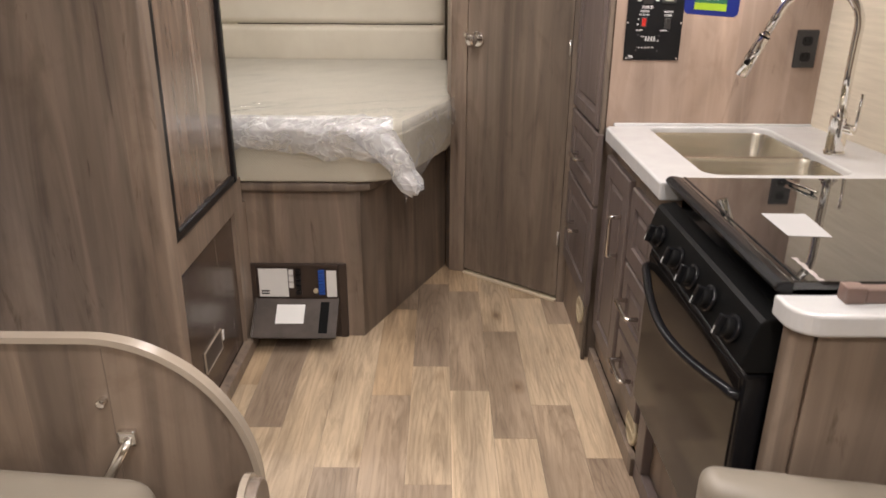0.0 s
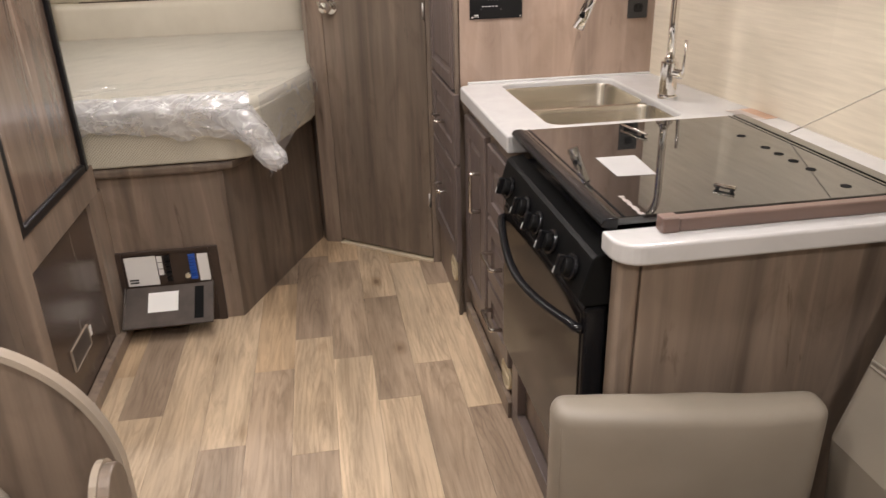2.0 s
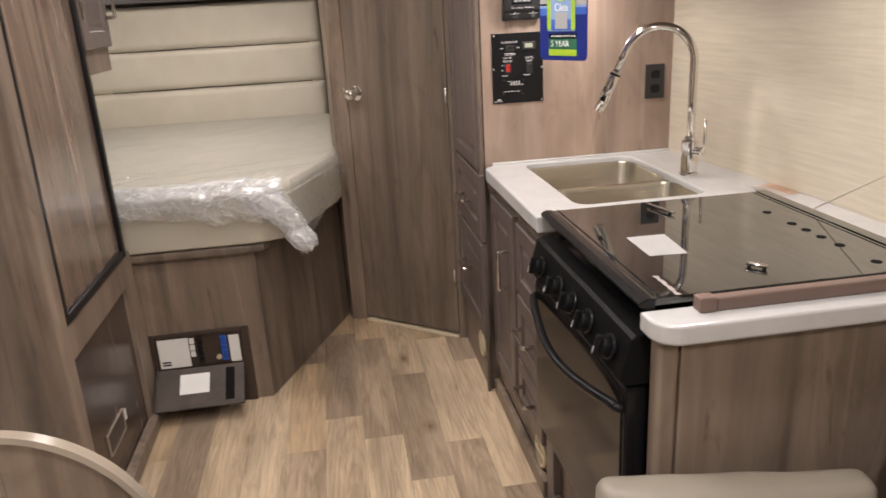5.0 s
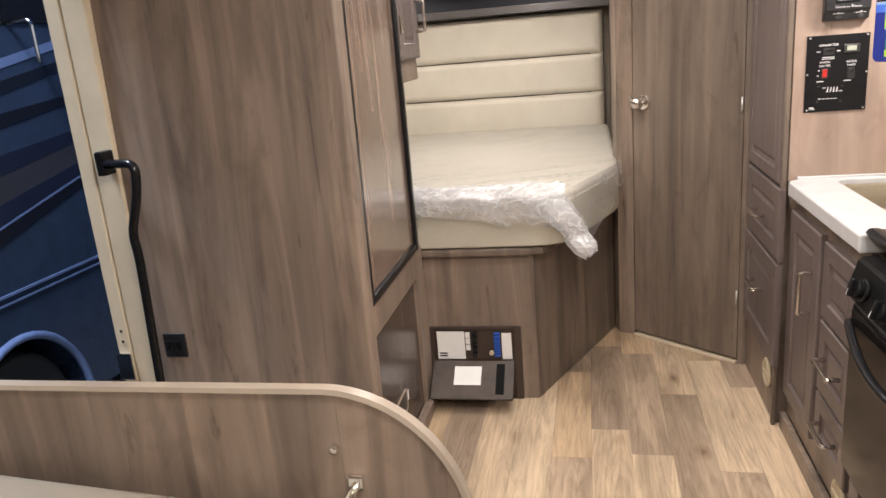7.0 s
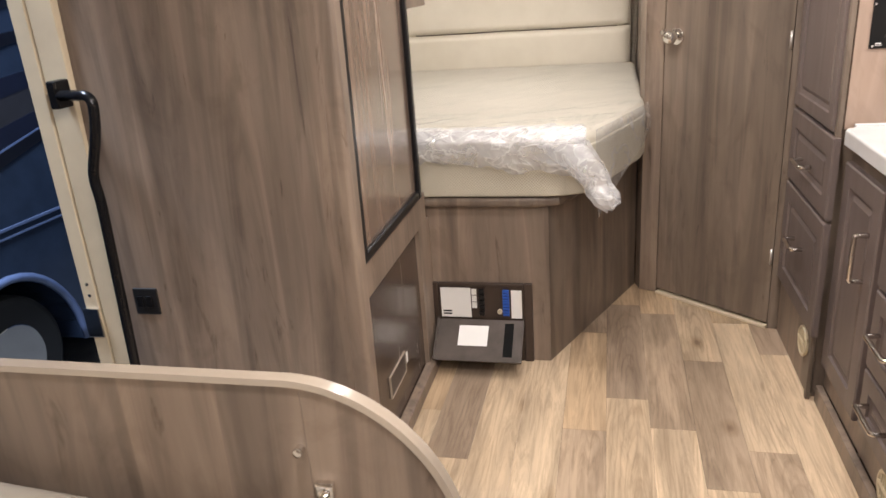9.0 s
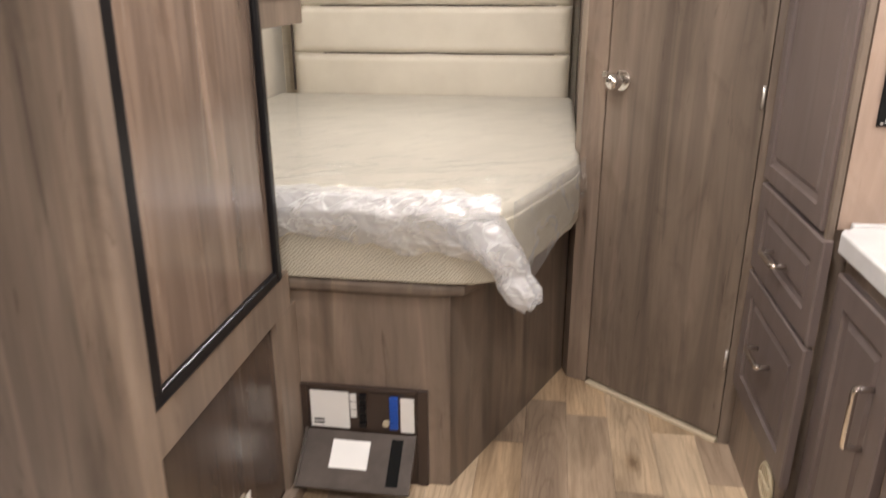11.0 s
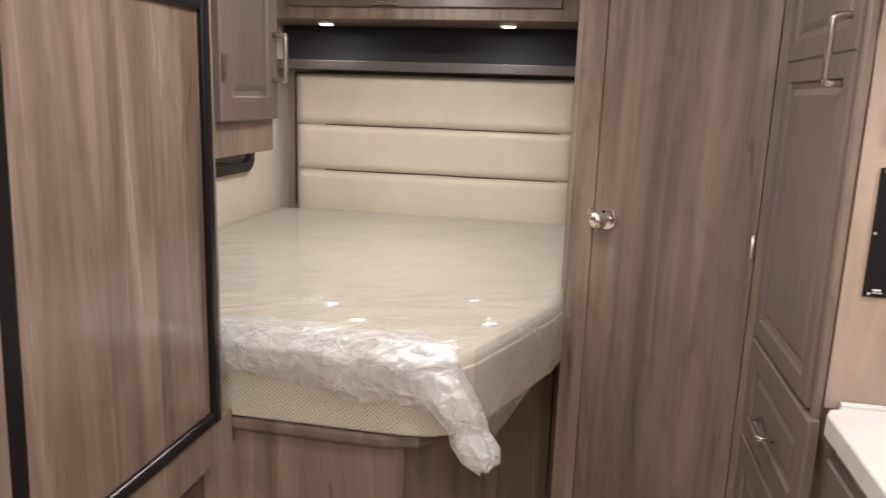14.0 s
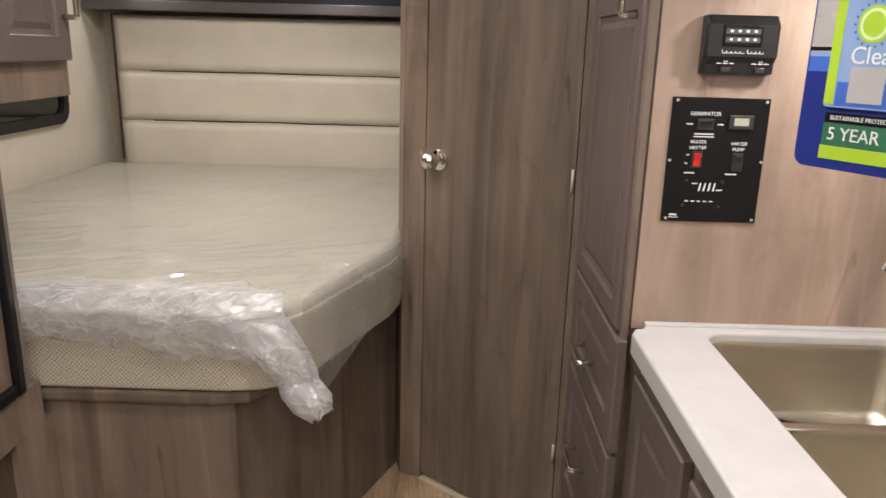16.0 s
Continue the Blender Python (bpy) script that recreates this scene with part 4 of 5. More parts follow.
# cooker
CY0, CY1, CX = 1.008, 1.648, 0.60
ck = thing("cooker", (0.92, 1.33, 0.28), "black gas cooker with a glass lid and an oven", "cooker")
part("oven_body", boxed(CX + 0.03, 1.215, CY0 + 0.006, CY1 - 0.006, 0.285, 0.845), M_BLACK_SATIN, ck)
bm = prism(bmesh.new(), [(0.622, 0.900), (0.608, 0.902), (0.599, 0.908), (0.597, 0.915), (0.602, 0.9215), (0.610, 0.9245), (0.622, 0.9245), (0.6295, 0.9225), (0.6295, 0.900)], 1, CY0 - 0.004, CY1, 0.003)
part("lid_front_edge", bm, M_BLACK_SATIN, ck)
lid = part("glass_lid", boxed(0.630, 1.236, CY0 + 0.004, CY1 - 0.004, 0.906, 0.922, 0.002), M_GLASSTOP, ck, "black glass lid")
part("paper_label", prism(bmesh.new(), [(0.719, 1.366), (0.811, 1.364), (0.800, 1.224), (0.717, 1.231)], 2, 0.9222, 0.9228), M_LABEL, lid, "white paper label")
for k in range(9):
    yy = 1.118 - 0.0115 * k
    part("maker_mark", prism(bmesh.new(), [(0.672 + 0.003 * (k % 2), yy), (0.683 - 0.003 * (k % 3 == 1), yy - 0.001), (0.684 - 0.003 * (k % 3 == 1), yy - 0.0105), (0.674, yy - 0.0105)], 2, 0.9222, 0.9225), M_PHOTO, lid)
for (xa, ya), (xb, yb) in (((0.872, 1.118), (0.898, 1.085)), ((0.875, 1.60), (0.90, 1.50))):
    part("lid_clip", tube(bmesh.new(), [(xa, ya, 0.929), (xb, yb, 0.929)], 0.0042, 8), M_CHROME, lid, "chrome clip")
    for q in (0.15, 0.85):
        part("clip_foot", disc(bmesh.new(), (xa + (xb - xa) * q, ya + (yb - ya) * q, 0.9245), (0, 0, 1), 0.0042, 0.006, 12), M_KNOB, lid)
for y in (1.451, 1.347, 1.294, 1.239, 1.178, 1.067):
    part("vent_hole", disc(bmesh.new(), (1.121, y, 0.9224), (0, 0, 1), 0.0105, 0.001, 16), M_INK, lid)
part("lid_hinge_bar", boxed(1.206, 1.236, CY0 + 0.004, CY1 - 0.004, 0.9222, 0.9242, 0.001), M_GLASSTOP, ck)
part("lid_groove", boxed(1.192, 1.195, CY0 + 0.006, CY1 - 0.006, 0.9215, 0.9226), M_INK, ck)
part("lid_trim", boxed(0.640, 0.645, CY0 + 0.004, CY1 - 0.004, 0.9215, 0.9236, 0.001), M_BLACK_SATIN, ck)
bm = prism(bmesh.new(), [(0.628, 0.858), (0.594, 0.853), (0.586, 0.846), (0.562, 0.765), (0.575, 0.750), (0.635, 0.750)], 1, CY0 - 0.004, CY1, 0.003)
fascia = part("control_panel", bm, M_FASCIA, ck)
pn = Vector((-0.081, 0, 0.024)).normalized()
KNOB_TURN = Vector((0, 0, 1)).rotation_difference(pn).to_matrix().to_4x4()
for y in (1.545, 1.400, 1.300, 1.195, 1.070):
    c = Vector((0.573, y, 0.803))
    kb = part("knob", disc(bmesh.new(), c + pn * 0.006, pn, 0.027, 0.010, 22, 0.003), M_BLACK_SATIN, fascia)
    part("grip", disc(bmesh.new(), c + pn * 0.018, pn, 0.020, 0.016, 22, 0.004), M_KNOB, kb)
    bm = boxed(-0.021, 0.021, -0.006, 0.006, 0.010, 0.038, 0.003)
    bmesh.ops.transform(bm, matrix=Matrix.Translation(c) @ KNOB_TURN, verts=bm.verts[:])
    part("fin", bm, M_BLACK_SATIN, kb)
    bm = boxed(-0.019, -0.004, -0.001, 0.001, 0.0382, 0.0388)
    bmesh.ops.transform(bm, matrix=Matrix.Translation(c) @ KNOB_TURN, verts=bm.verts[:])
    part("pointer", bm, M_WHITE, kb)
oven_door = part("oven_door", boxed(0.578, 0.628, CY0 + 0.004, CY1 - 0.006, 0.295, 0.742, 0.010, 3), M_BLACK_SATIN, ck)
part("oven_glass", boxed(0.5745, 0.579, CY0 + 0.016, CY1 - 0.018, 0.307, 0.728, 0.002), M_OVENGLASS, oven_door, "dark oven window")
hp = [(0.578, CY1 - 0.02, 0.695), (0.566, CY1 - 0.03, 0.695)]
for t in np.linspace(0, 1, 13):
    hp.append((0.560 - 0.032 * math.sin(math.pi * t), CY1 - 0.05 - t * (CY1 - CY0 - 0.09), 0.695 - 0.026 * math.sin(math.pi * t)))
hp += [(0.566, CY0 + 0.02, 0.695), (0.578, CY0 + 0.01, 0.695)]
part("oven_handle", tube(bmesh.new(), hp, 0.0105, 12), M_BLACK_SATIN, oven_door, "bowed black handle", True)
cb = thing("cooker_plinth", (0.95, 1.33, 0), "wood-grain panel below the oven", "cabinet")
part("panel", boxed(0.640, 1.30, 1.004, 1.668, 0.0, 0.283), M_WOOD, cb)
part("rail", boxed(0.612, 0.6395, 1.004, 1.668, 0.235, 0.282, 0.003), M_FRONT, cb)
part("rail", boxed(0.612, 0.6395, 1.004, 1.668, 0.0, 0.06, 0.003), M_FRONT, cb)
part("stile", boxed(0.612, 0.6395, 1.60, 1.668, 0.0605, 0.2345, 0.003), M_FRONT, cb)
part("stile", boxed(0.612, 0.6395, 1.004, 1.06, 0.0605, 0.2345, 0.003), M_FRONT, cb)

# peninsula end
pen = thing("peninsula_end", (0.97, 0.965, 0), "wood-grain end panel of the kitchen peninsula", "panel", kind="structure")
part("panel", boxed(0.660, XR - 0.002, 0.9575, 1.0, 0, 0.865), M_WOOD, pen)
part("corner_post", boxed(0.616, 0.6595, 0.9565, 1.0, 0, 0.865, 0.014, 4), M_WOOD, pen)
rail = thing("worktop_rail", (0.99, 0.965, 0.90), "reddish wood guard rail on the worktop's end", "rail")
part("end_block", boxed(0.692, 0.724, 0.958, 0.988, WZ + 0.0003, 0.934, 0.003), M_RAIL, rail)
part("bar", boxed(0.7245, XR - 0.002, 0.961, 0.985, WZ + 0.0003, 0.931, 0.003), M_RAIL, rail)

# overhead kitchen cabinet
ohk = thing("overhead_cabinet", (1.15, 1.5, 1.44), "overhead kitchen cabinet above the sink", "cabinet")
part("body", boxed(0.72, XR - 0.002, 0.30, TY0 - 0.006, 1.622, CEIL - 0.002), M_WOOD, ohk)
part("wall_rail", boxed(1.322, XR - 0.002, 0.30, TY0 - 0.006, 1.441, 1.6215), M_WOOD_DOOR, ohk)
for x, y in ((0.90, 2.17), (1.02, 1.36)):
    ul = thing("downlight", (x, y, 1.622), "small round downlight under the kitchen cabinet", "light", "kitchen downlights")
    part("ring", disc(bmesh.new(), (x, y, 1.6165), (0, 0, 1), 0.045, 0.010, 24, 0.003), M_DIM, ul)
    part("lens", disc(bmesh.new(), (x, y, 1.610), (0, 0, 1), 0.033, 0.003, 24), M_LIT, ul)

# ---- things on the kitchen side panel ----
PY = TY0 - 0.0045
mon = thing("control_panel", (0.723, PY, 1.117), "black coach control panel with rocker switches and white print", "control panel")
part("plate", boxed(0.633, 0.813, PY - 0.004, PY, 1.118, 1.352, 0.001), M_BLACK, mon)
F = PY - 0.0045
for x, z in ((0.642, 1.346), (0.806, 1.346), (0.638, 1.235), (0.809, 1.235), (0.642, 1.124), (0.806, 1.124)):
    part("screw", disc(bmesh.new(), (x, F, z), (0, 1, 0), 0.0028, 0.002, 10), M_SATIN, mon)
for x, z in ((0.674, 1.197), (0.742, 1.195), (0.672, 1.150), (0.740, 1.148)):
    part("rivet", disc(bmesh.new(), (x, F, z), (0, 1, 0), 0.003, 0.002, 10), M_PLASTIC, mon)
writing("GENERATOR", 0.0098, (0.696, F - 0.0004, 1.322), mon, M_WHITE)
writing("WATER", 0.0090, (0.688, F - 0.0004, 1.270), mon, M_WHITE)
writing("HEATER", 0.0090, (0.688, F - 0.0004, 1.2595), mon, M_WHITE)
writing("WATER", 0.0090, (0.764, F - 0.0004, 1.268), mon, M_WHITE)
writing("PUMP", 0.0090, (0.764, F - 0.0004, 1.2575), mon, M_WHITE)


def rocker(x, z, w, h, mat, lab):
    r = part("rocker_switch", boxed(x - w / 2 - 0.004, x + w / 2 + 0.004, F - 0.003, F + 0.0002, z - h / 2 - 0.004, z + h / 2 + 0.004, 0.001), M_PLASTIC, mon)
    part("rocker", prism(bmesh.new(), [(F - 0.003, z - h / 2), (F - 0.0045, z), (F - 0.009, z + h / 2), (F - 0.003, z + h / 2)], 0, x - w / 2, x + w / 2), mat, r, lab)


rocker(0.697, 1.303, 0.022, 0.012, M_PLASTIC, "black rocker")
rocker(0.688, 1.237, 0.012, 0.024, M_RED, "red rocker")
rocker(0.764, 1.234, 0.012, 0.026, M_PLASTIC, "black rocker")
hm = part("hour_meter", boxed(0.739, 0.785, F - 0.005, F + 0.0002, 1.295, 1.321, 0.002), M_PLASTIC, mon)
part("display", boxed(0.748, 0.775, F - 0.0058, F - 0.0045, 1.302, 1.316), M_LCD, hm, "grey-green display")


def bars(parent, rows):
    for x, z, w, h in rows:
        part("print_line", boxed(x - w / 2, x + w / 2, F - 0.0006, F + 0.0002, z - h * 0.36, z + h * 0.36), M_WHITE, parent)


bars(mon, [(0.668, 1.303, 0.012, 0.003), (0.725, 1.303, 0.011, 0.003), (0.697, 1.285, 0.036, 0.003), (0.697, 1.280, 0.038, 0.0025), (0.671, 1.246, 0.006, 0.003), (0.669, 1.230, 0.006, 0.003),
           (0.677, 1.212, 0.020, 0.003), (0.755, 1.211, 0.022, 0.003), (0.690, 1.192, 0.010, 0.0025), (0.737, 1.180, 0.012, 0.0025), (0.655, 1.131, 0.014, 0.005), (0.656, 1.126, 0.018, 0.002)])
bars(mon, [(0.678 + 0.0115 * k, 1.158, 0.007, 0.003) for k in range(5)])
for k in range(4):
    x = 0.697 + 0.009 * k
    part("level_bar", prism(bmesh.new(), [(x, 1.178), (x + 0.0035, 1.178), (x + 0.0055, 1.193), (x + 0.003, 1.193)], 1, F - 0.0006, F + 0.0002), M_WHITE, mon)

th_ = thing("thermostat", (0.737, PY, 1.39), "black wall thermostat with sliding levers", "thermostat")
part("case", prism(bmesh.new(), [(PY, 1.393), (PY - 0.022, 1.395), (PY - 0.024, 1.412), (PY - 0.034, 1.425), (PY - 0.034, 1.480), (PY - 0.020, 1.496), (PY, 1.496)], 0, 0.671, 0.801, 0.006, 3), M_BLACKPL, th_)
bezel = part("bezel", boxed(0.700, 0.769, PY - 0.0362, PY - 0.0335, 1.443, 1.479, 0.002), M_BLACK_SATIN, th_)
for z in (1.468, 1.454):
    part("scale_strip", boxed(0.7045, 0.7645, PY - 0.0368, PY - 0.0355, z - 0.0045, z + 0.0045), M_GREYPL, bezel)
    for k in range(4):
        part("mark", boxed(0.711 + 0.014 * k, 0.716 + 0.014 * k, PY - 0.0372, PY - 0.0362, z - 0.0015, z + 0.0025), M_WHITE, bezel)
part("pointer", boxed(0.755, 0.763, PY - 0.039, PY - 0.036, 1.4595, 1.4625), M_BLACK, bezel)
for x0, x1, k in ((0.699, 0.738, 5.0), (0.744, 0.772, 4.0)):
    scrawl = [(x0 + (x1 - x0) * t + 0.002 * math.cos(k * 6.283 * t), PY - 0.0346, 1.4325 + (0.0042 if t < 0.12 else 0.0018) * math.sin(k * 6.283 * t)) for t in np.linspace(0, 1, 44)]
    part("script_mark", tube(bmesh.new(), scrawl, 0.0006, 5), M_WHITE, th_)
for x in (0.712, 0.774):
    part("slider", boxed(x - 0.008, x + 0.008, PY - 0.029, PY - 0.022, 1.398, 1.407, 0.001), M_PLASTIC, th_)
    for q in (-0.016, -0.005, 0.006):
        part("print_line", boxed(x + q, x + q + 0.008, PY - 0.0285, PY - 0.0270, 1.4125, 1.4140), M_WHITE, th_)
    for q in (-0.003, 0.001):
        part("tick", boxed(x + q, x + q + 0.001, PY - 0.0300, PY - 0.0285, 1.4150, 1.4180), M_WHITE, th_)

fl = thing("warranty_flyer", (0, 0, 0), "blue and green cardboard flyer hanging from the overhead cabinet", "flyer")
part("card", prism(bmesh.new(), rounded_rect(0.0, 0.190, 0.0, 0.333, 0.016), 1, 0.0, 0.0015), M_NAVY, fl)
part("photo", boxed(0.003, 0.187, -0.0008, -0.0001, 0.140, 0.330), M_PHOTO, fl, "faded photo of a coach")
# flyer's papers and pale blue are darkened in colour to stand for shade
for x0, x1, z0, z1 in ((0.003, 0.034, 0.158, 0.192), (0.003, 0.034, 0.196, 0.236), (0.150, 0.187, 0.150, 0.175)):
    part("photo_panel", boxed(x0, x1, -0.0012, -0.0007, z0, z1), M_LABEL, fl)
part("photo_shadow", boxed(0.003, 0.034, -0.0012, -0.0007, 0.150, 0.155), M_INK, fl)
part("blue_band", boxed(0.003, 0.187, -0.0012, -0.0007, 0.124, 0.146), M_MIDBLUE, fl)
part("pale_line", boxed(0.003, 0.187, -0.0014, -0.0009, 0.143, 0.149), M_SKYB, fl)
tag = part("tag", prism(bmesh.new(), rounded_rect(0.036, 0.147, 0.080, 0.262, 0.005), 1, -0.0045, -0.0025), M_SKYB, fl, "pale blue hang tag")
part("tag_edge", boxed(0.0362, 0.050, -0.0050, -0.0044, 0.084, 0.258), M_LIME, tag)
part("tag_edge", boxed(0.132, 0.1468, -0.0050, -0.0044, 0.084, 0.258), M_LIME, tag)
part("tag_shade", boxed(0.052, 0.131, -0.0049, -0.0044, 0.082, 0.112), M_MIDBLUE, tag)
for k in range(18):
    w = k * math.pi / 9
    part("seal_ray", disc(bmesh.new(), (0.091 + 0.0265 * math.cos(w), -0.0048, 0.182 + 0.0265 * math.sin(w)), (0, 1, 0), 0.0016, 0.001, 8), M_MIDBLUE, tag)
part("seal", disc(bmesh.new(), (0.091, -0.0050, 0.182), (0, 1, 0), 0.0225, 0.001, 28), M_LIME, tag)
part("seal_ring", disc(bmesh.new(), (0.091, -0.0055, 0.182), (0, 1, 0), 0.0190, 0.001, 28), M_PALELIME, tag)
part("seal_centre", disc(bmesh.new(), (0.091, -0.0060, 0.182), (0, 1, 0), 0.0150, 0.001, 28), M_LIME, tag)
part("plain_square", boxed(0.069, 0.117, -0.0056, -0.0048, 0.087, 0.131), M_LABEL, tag)
writing("Clea", 0.030, (0.093, -0.0056, 0.144), tag, M_WHITE)
part("dark_band", boxed(0.040, 0.150, -0.0012, -0.0002, 0.060, 0.073), M_INK, fl)
part("green_band", boxed(0.039, 0.150, -0.0012, -0.0002, 0.031, 0.0595), M_GREEN, fl)
part("lime_band", boxed(0.038, 0.150, -0.0012, -0.0002, 0.013, 0.0305), M_LIME, fl)
writing("SUSTAINABLE PROTECTION", 0.0078, (0.097, -0.0018, 0.0665), fl, M_WHITE)
writing("5 YEAR", 0.0235, (0.084, -0.0018, 0.0455), fl, M_WHITE)
fl.matrix_world = pose(0.699, 1.988, 1.286, 0, 0, -61) @ Matrix.Diagonal((0.95, 1, 1, 1))

hk = thing("wall_bracket", (0.70, PY, 1.556), "small nickel bracket on the wood side panel", "bracket")
part("plate", boxed(0.655, 0.76, PY - 0.004, PY, 1.556, 1.580, 0.0015), M_SATIN, hk)
part("lip", boxed(0.655, 0.76, PY - 0.020, PY - 0.0042, 1.556, 1.561, 0.0015), M_SATIN, hk)
ol = thing("wall_outlet", (1.223, PY, 1.095), "black double power outlet with a black cover plate", "outlet")
part("cover", boxed(1.187, 1.259, PY - 0.006, PY, 1.097, 1.217, 0.003), M_PLASTIC, ol)
for z in (1.132, 1.182):
    s = part("socket", prism(bmesh.new(), rounded_rect(1.206, 1.240, z - 0.015, z + 0.015, 0.010), 1, PY - 0.0075, PY - 0.005), M_BLACK, ol)
    for x in (1.216, 1.230):
        part("slot", boxed(x - 0.0012, x + 0.0012, PY - 0.0079, PY - 0.0074, z - 0.002, z + 0.008), M_INK, s)

# ---- converter box in the bed platform ----
pc = thing("power_converter", (-0.52, PF, 0.0), "open power converter box with white labels and blue fuses", "power converter")
for n, b in (("surround", boxed(-0.716, -0.678, PF - 0.014, PF - 0.0005, 0.0, 0.318, 0.003)), ("surround", boxed(-0.358, -0.326, PF - 0.014, PF - 0.0005, 0.0, 0.318, 0.003)), ("surround", boxed(-0.6775, -0.3585, PF - 0.014, PF - 0.0005, 0.303, 0.318, 0.003))):
    part(n, b, M_UMBER, pc)
part("face", boxed(-0.6775, -0.3585, PF - 0.008, PF - 0.0005, 0.0, 0.3025), M_UMBER, pc)
YP = PF - 0.0085
part("label", boxed(-0.670, -0.556, YP - 0.004, YP, 0.178, 0.297), M_PAPER, pc, "white instruction label")
for z in (0.192, 0.203):
    part("print_line", boxed(-0.662, -0.630, YP - 0.0045, YP - 0.003, z - 0.003, z + 0.003), M_INK, pc)
for k in range(3):
    part("breaker_tag", boxed(-0.552, -0.534, YP - 0.004, YP, 0.216 + 0.027 * k, 0.239 + 0.027 * k), M_PAPER, pc)
for k in range(5):
    part("breaker", boxed(-0.524, -0.505, YP - 0.014, YP, 0.190 + 0.022 * k, 0.207 + 0.022 * k, 0.002), M_BLACK, pc)
for k in range(9):
    part("fuse", boxed(-0.436, -0.412, YP - 0.012, YP, 0.190 + 0.0118 * k, 0.1985 + 0.0118 * k, 0.0015), M_BLUE, pc, "blue fuse")
part("label", boxed(-0.405, -0.366, YP - 0.004, YP, 0.178, 0.290), M_PAPER, pc, "white label")
part("terminal", disc(bmesh.new(), (-0.448, YP - 0.005, 0.205), (0, 1, 0), 0.010, 0.012, 12, 0.002), M_BRASS, pc)


def on_lid(x0, x1, s0, s1, h0, h1, bevel=0.0):
    bm = boxed(x0, x1, -s1, -s0, h0, h1, bevel)
    bmesh.ops.transform(bm, matrix=Matrix.Translation((0, PF - 0.014, 0.170)) @ Matrix.Rotation(radians(38), 4, "X"), verts=bm.verts[:])
    return bm


ld = part("lid", on_lid(-0.685, -0.358, 0.0, 0.170, -0.006, 0.004, 0.003), M_LID, pc, "brown-grey plastic lid folded down")
part("label", on_lid(-0.598, -0.488, 0.028, 0.110, 0.0045, 0.0052), M_PAPER, ld, "white label")
part("window", on_lid(-0.428, -0.394, 0.016, 0.150, 0.0045, 0.0052), M_INK, ld)
part("side_flange", on_lid(-0.685, -0.679, 0.0, 0.170, 0.004, 0.012), M_LID, ld)
part("side_flange", on_lid(-0.364, -0.358, 0.0, 0.170, 0.004, 0.012), M_LID, ld)

# ---- entry side things ----
gh = thing("grab_rail", (-1.38, 1.68, 0.2), "black bent steel grab rail by the doorway", "grab rail")
part("bar", tube(bmesh.new(), bend([(XL + 0.035, 1.690, 1.168), (-1.300, 1.672, 1.168), (-1.310, 1.668, 1.08), (-1.350, 1.668, 0.965), (-1.343, 1.668, 0.90), (-1.362, 1.668, 0.30), (-1.37, 1.70, 0.26)], 0.035), 0.0135, 12), M_BLACK_SATIN, gh, smooth=True)
part("flange", boxed(XL + 0.020, XL + 0.047, 1.676, 1.7315, 1.135, 1.205, 0.005), M_BLACK_SATIN, gh)
part("flange", boxed(-1.39, -1.35, 1.69, 1.7235, 0.22, 0.30, 0.005), M_BLACK_SATIN, gh)
sw = thing("light_switch", (-1.322, 1.735, 0.548), "black double rocker light switch", "switch")
part("plate", boxed(-1.360, -1.284, 1.726, 1.7345, 0.546, 0.626, 0.004), M_BLACKPL, sw)
for x in (-1.338, -1.310):
    part("rocker", boxed(x - 0.010, x + 0.010, 1.7215, 1.7262, 0.570, 0.604, 0.002), M_BLACK_SATIN, sw)

# ---- dinette seat ----
ds = thing("dinette_seat", (-0.85, 0.7, 0), "dinette seat with a rounded wood-grain back panel and taupe cushion", "dinette seat")
PTS = [(-1.44, 0.0), (-0.262, 0.0), (-0.262, 0.560)]
for a in np.linspace(0, math.pi / 2, 40):
    PTS.append((-0.512 + 0.250 * math.cos(a), 0.587 + 0.272 * math.sin(a)))
PTS.append((-1.44, 0.859))
bp = part("back_panel", prism(bmesh.new(), PTS, 1, 0.900, 0.922), M_WOOD, ds)
edge = PTS[1:]
n_e = len(edge)
outer = []
for i, p in enumerate(edge):
    a, b = Vector(edge[max(0, i - 1)]), Vector(edge[min(n_e - 1, i + 1)])
    t = (b - a).normalized()
    outer.append(Vector(p) + Vector((t.y, -t.x)) * 0.009)
bm = bmesh.new()
prof = []
for p, q in zip(edge, outer):
    m = (Vector(p) + q) / 2
    prof.append([bm.verts.new((w.x, y, w.y)) for w, y in ((Vector(p), 0.897), (q, 0.900), (q, 0.922), (Vector(p), 0.925))])
for p, q in zip(prof, prof[1:]):
    for k in range(3):
        bm.faces.new((p[k], p[k + 1], q[k + 1], q[k]))
bmesh.ops.recalc_face_normals(bm, faces=bm.faces[:])
part("edge_moulding", bm, M_EDGE, bp, "satin pale edge moulding")
for x, z in ((-0.493, 0.757),):
    part("screw_cap", disc(bmesh.new(), (x, 0.893, z), (0, 1, 0), 0.0075, 0.018, 16, 0.003), M_CHROME, bp)
part("joint", boxed(-0.4838, -0.4822, 0.8991, 0.9002, 0.02, 0.8505), M_WOOD_DOOR, bp, "fine upright joint")
lt = part("latch", tube(bmesh.new(), [(-0.458, 0.893, 0.692), (-0.470, 0.878, 0.668), (-0.497, 0.868, 0.62), (-0.525, 0.868, 0.56)], [0.010, 0.009, 0.009, 0.008], 10), M_CHROME, bp, "chrome latch arm", True)
part("latch_base", boxed(-0.476, -0.446, 0.886, 0.8995, 0.678, 0.706, 0.004), M_CHROME, bp)
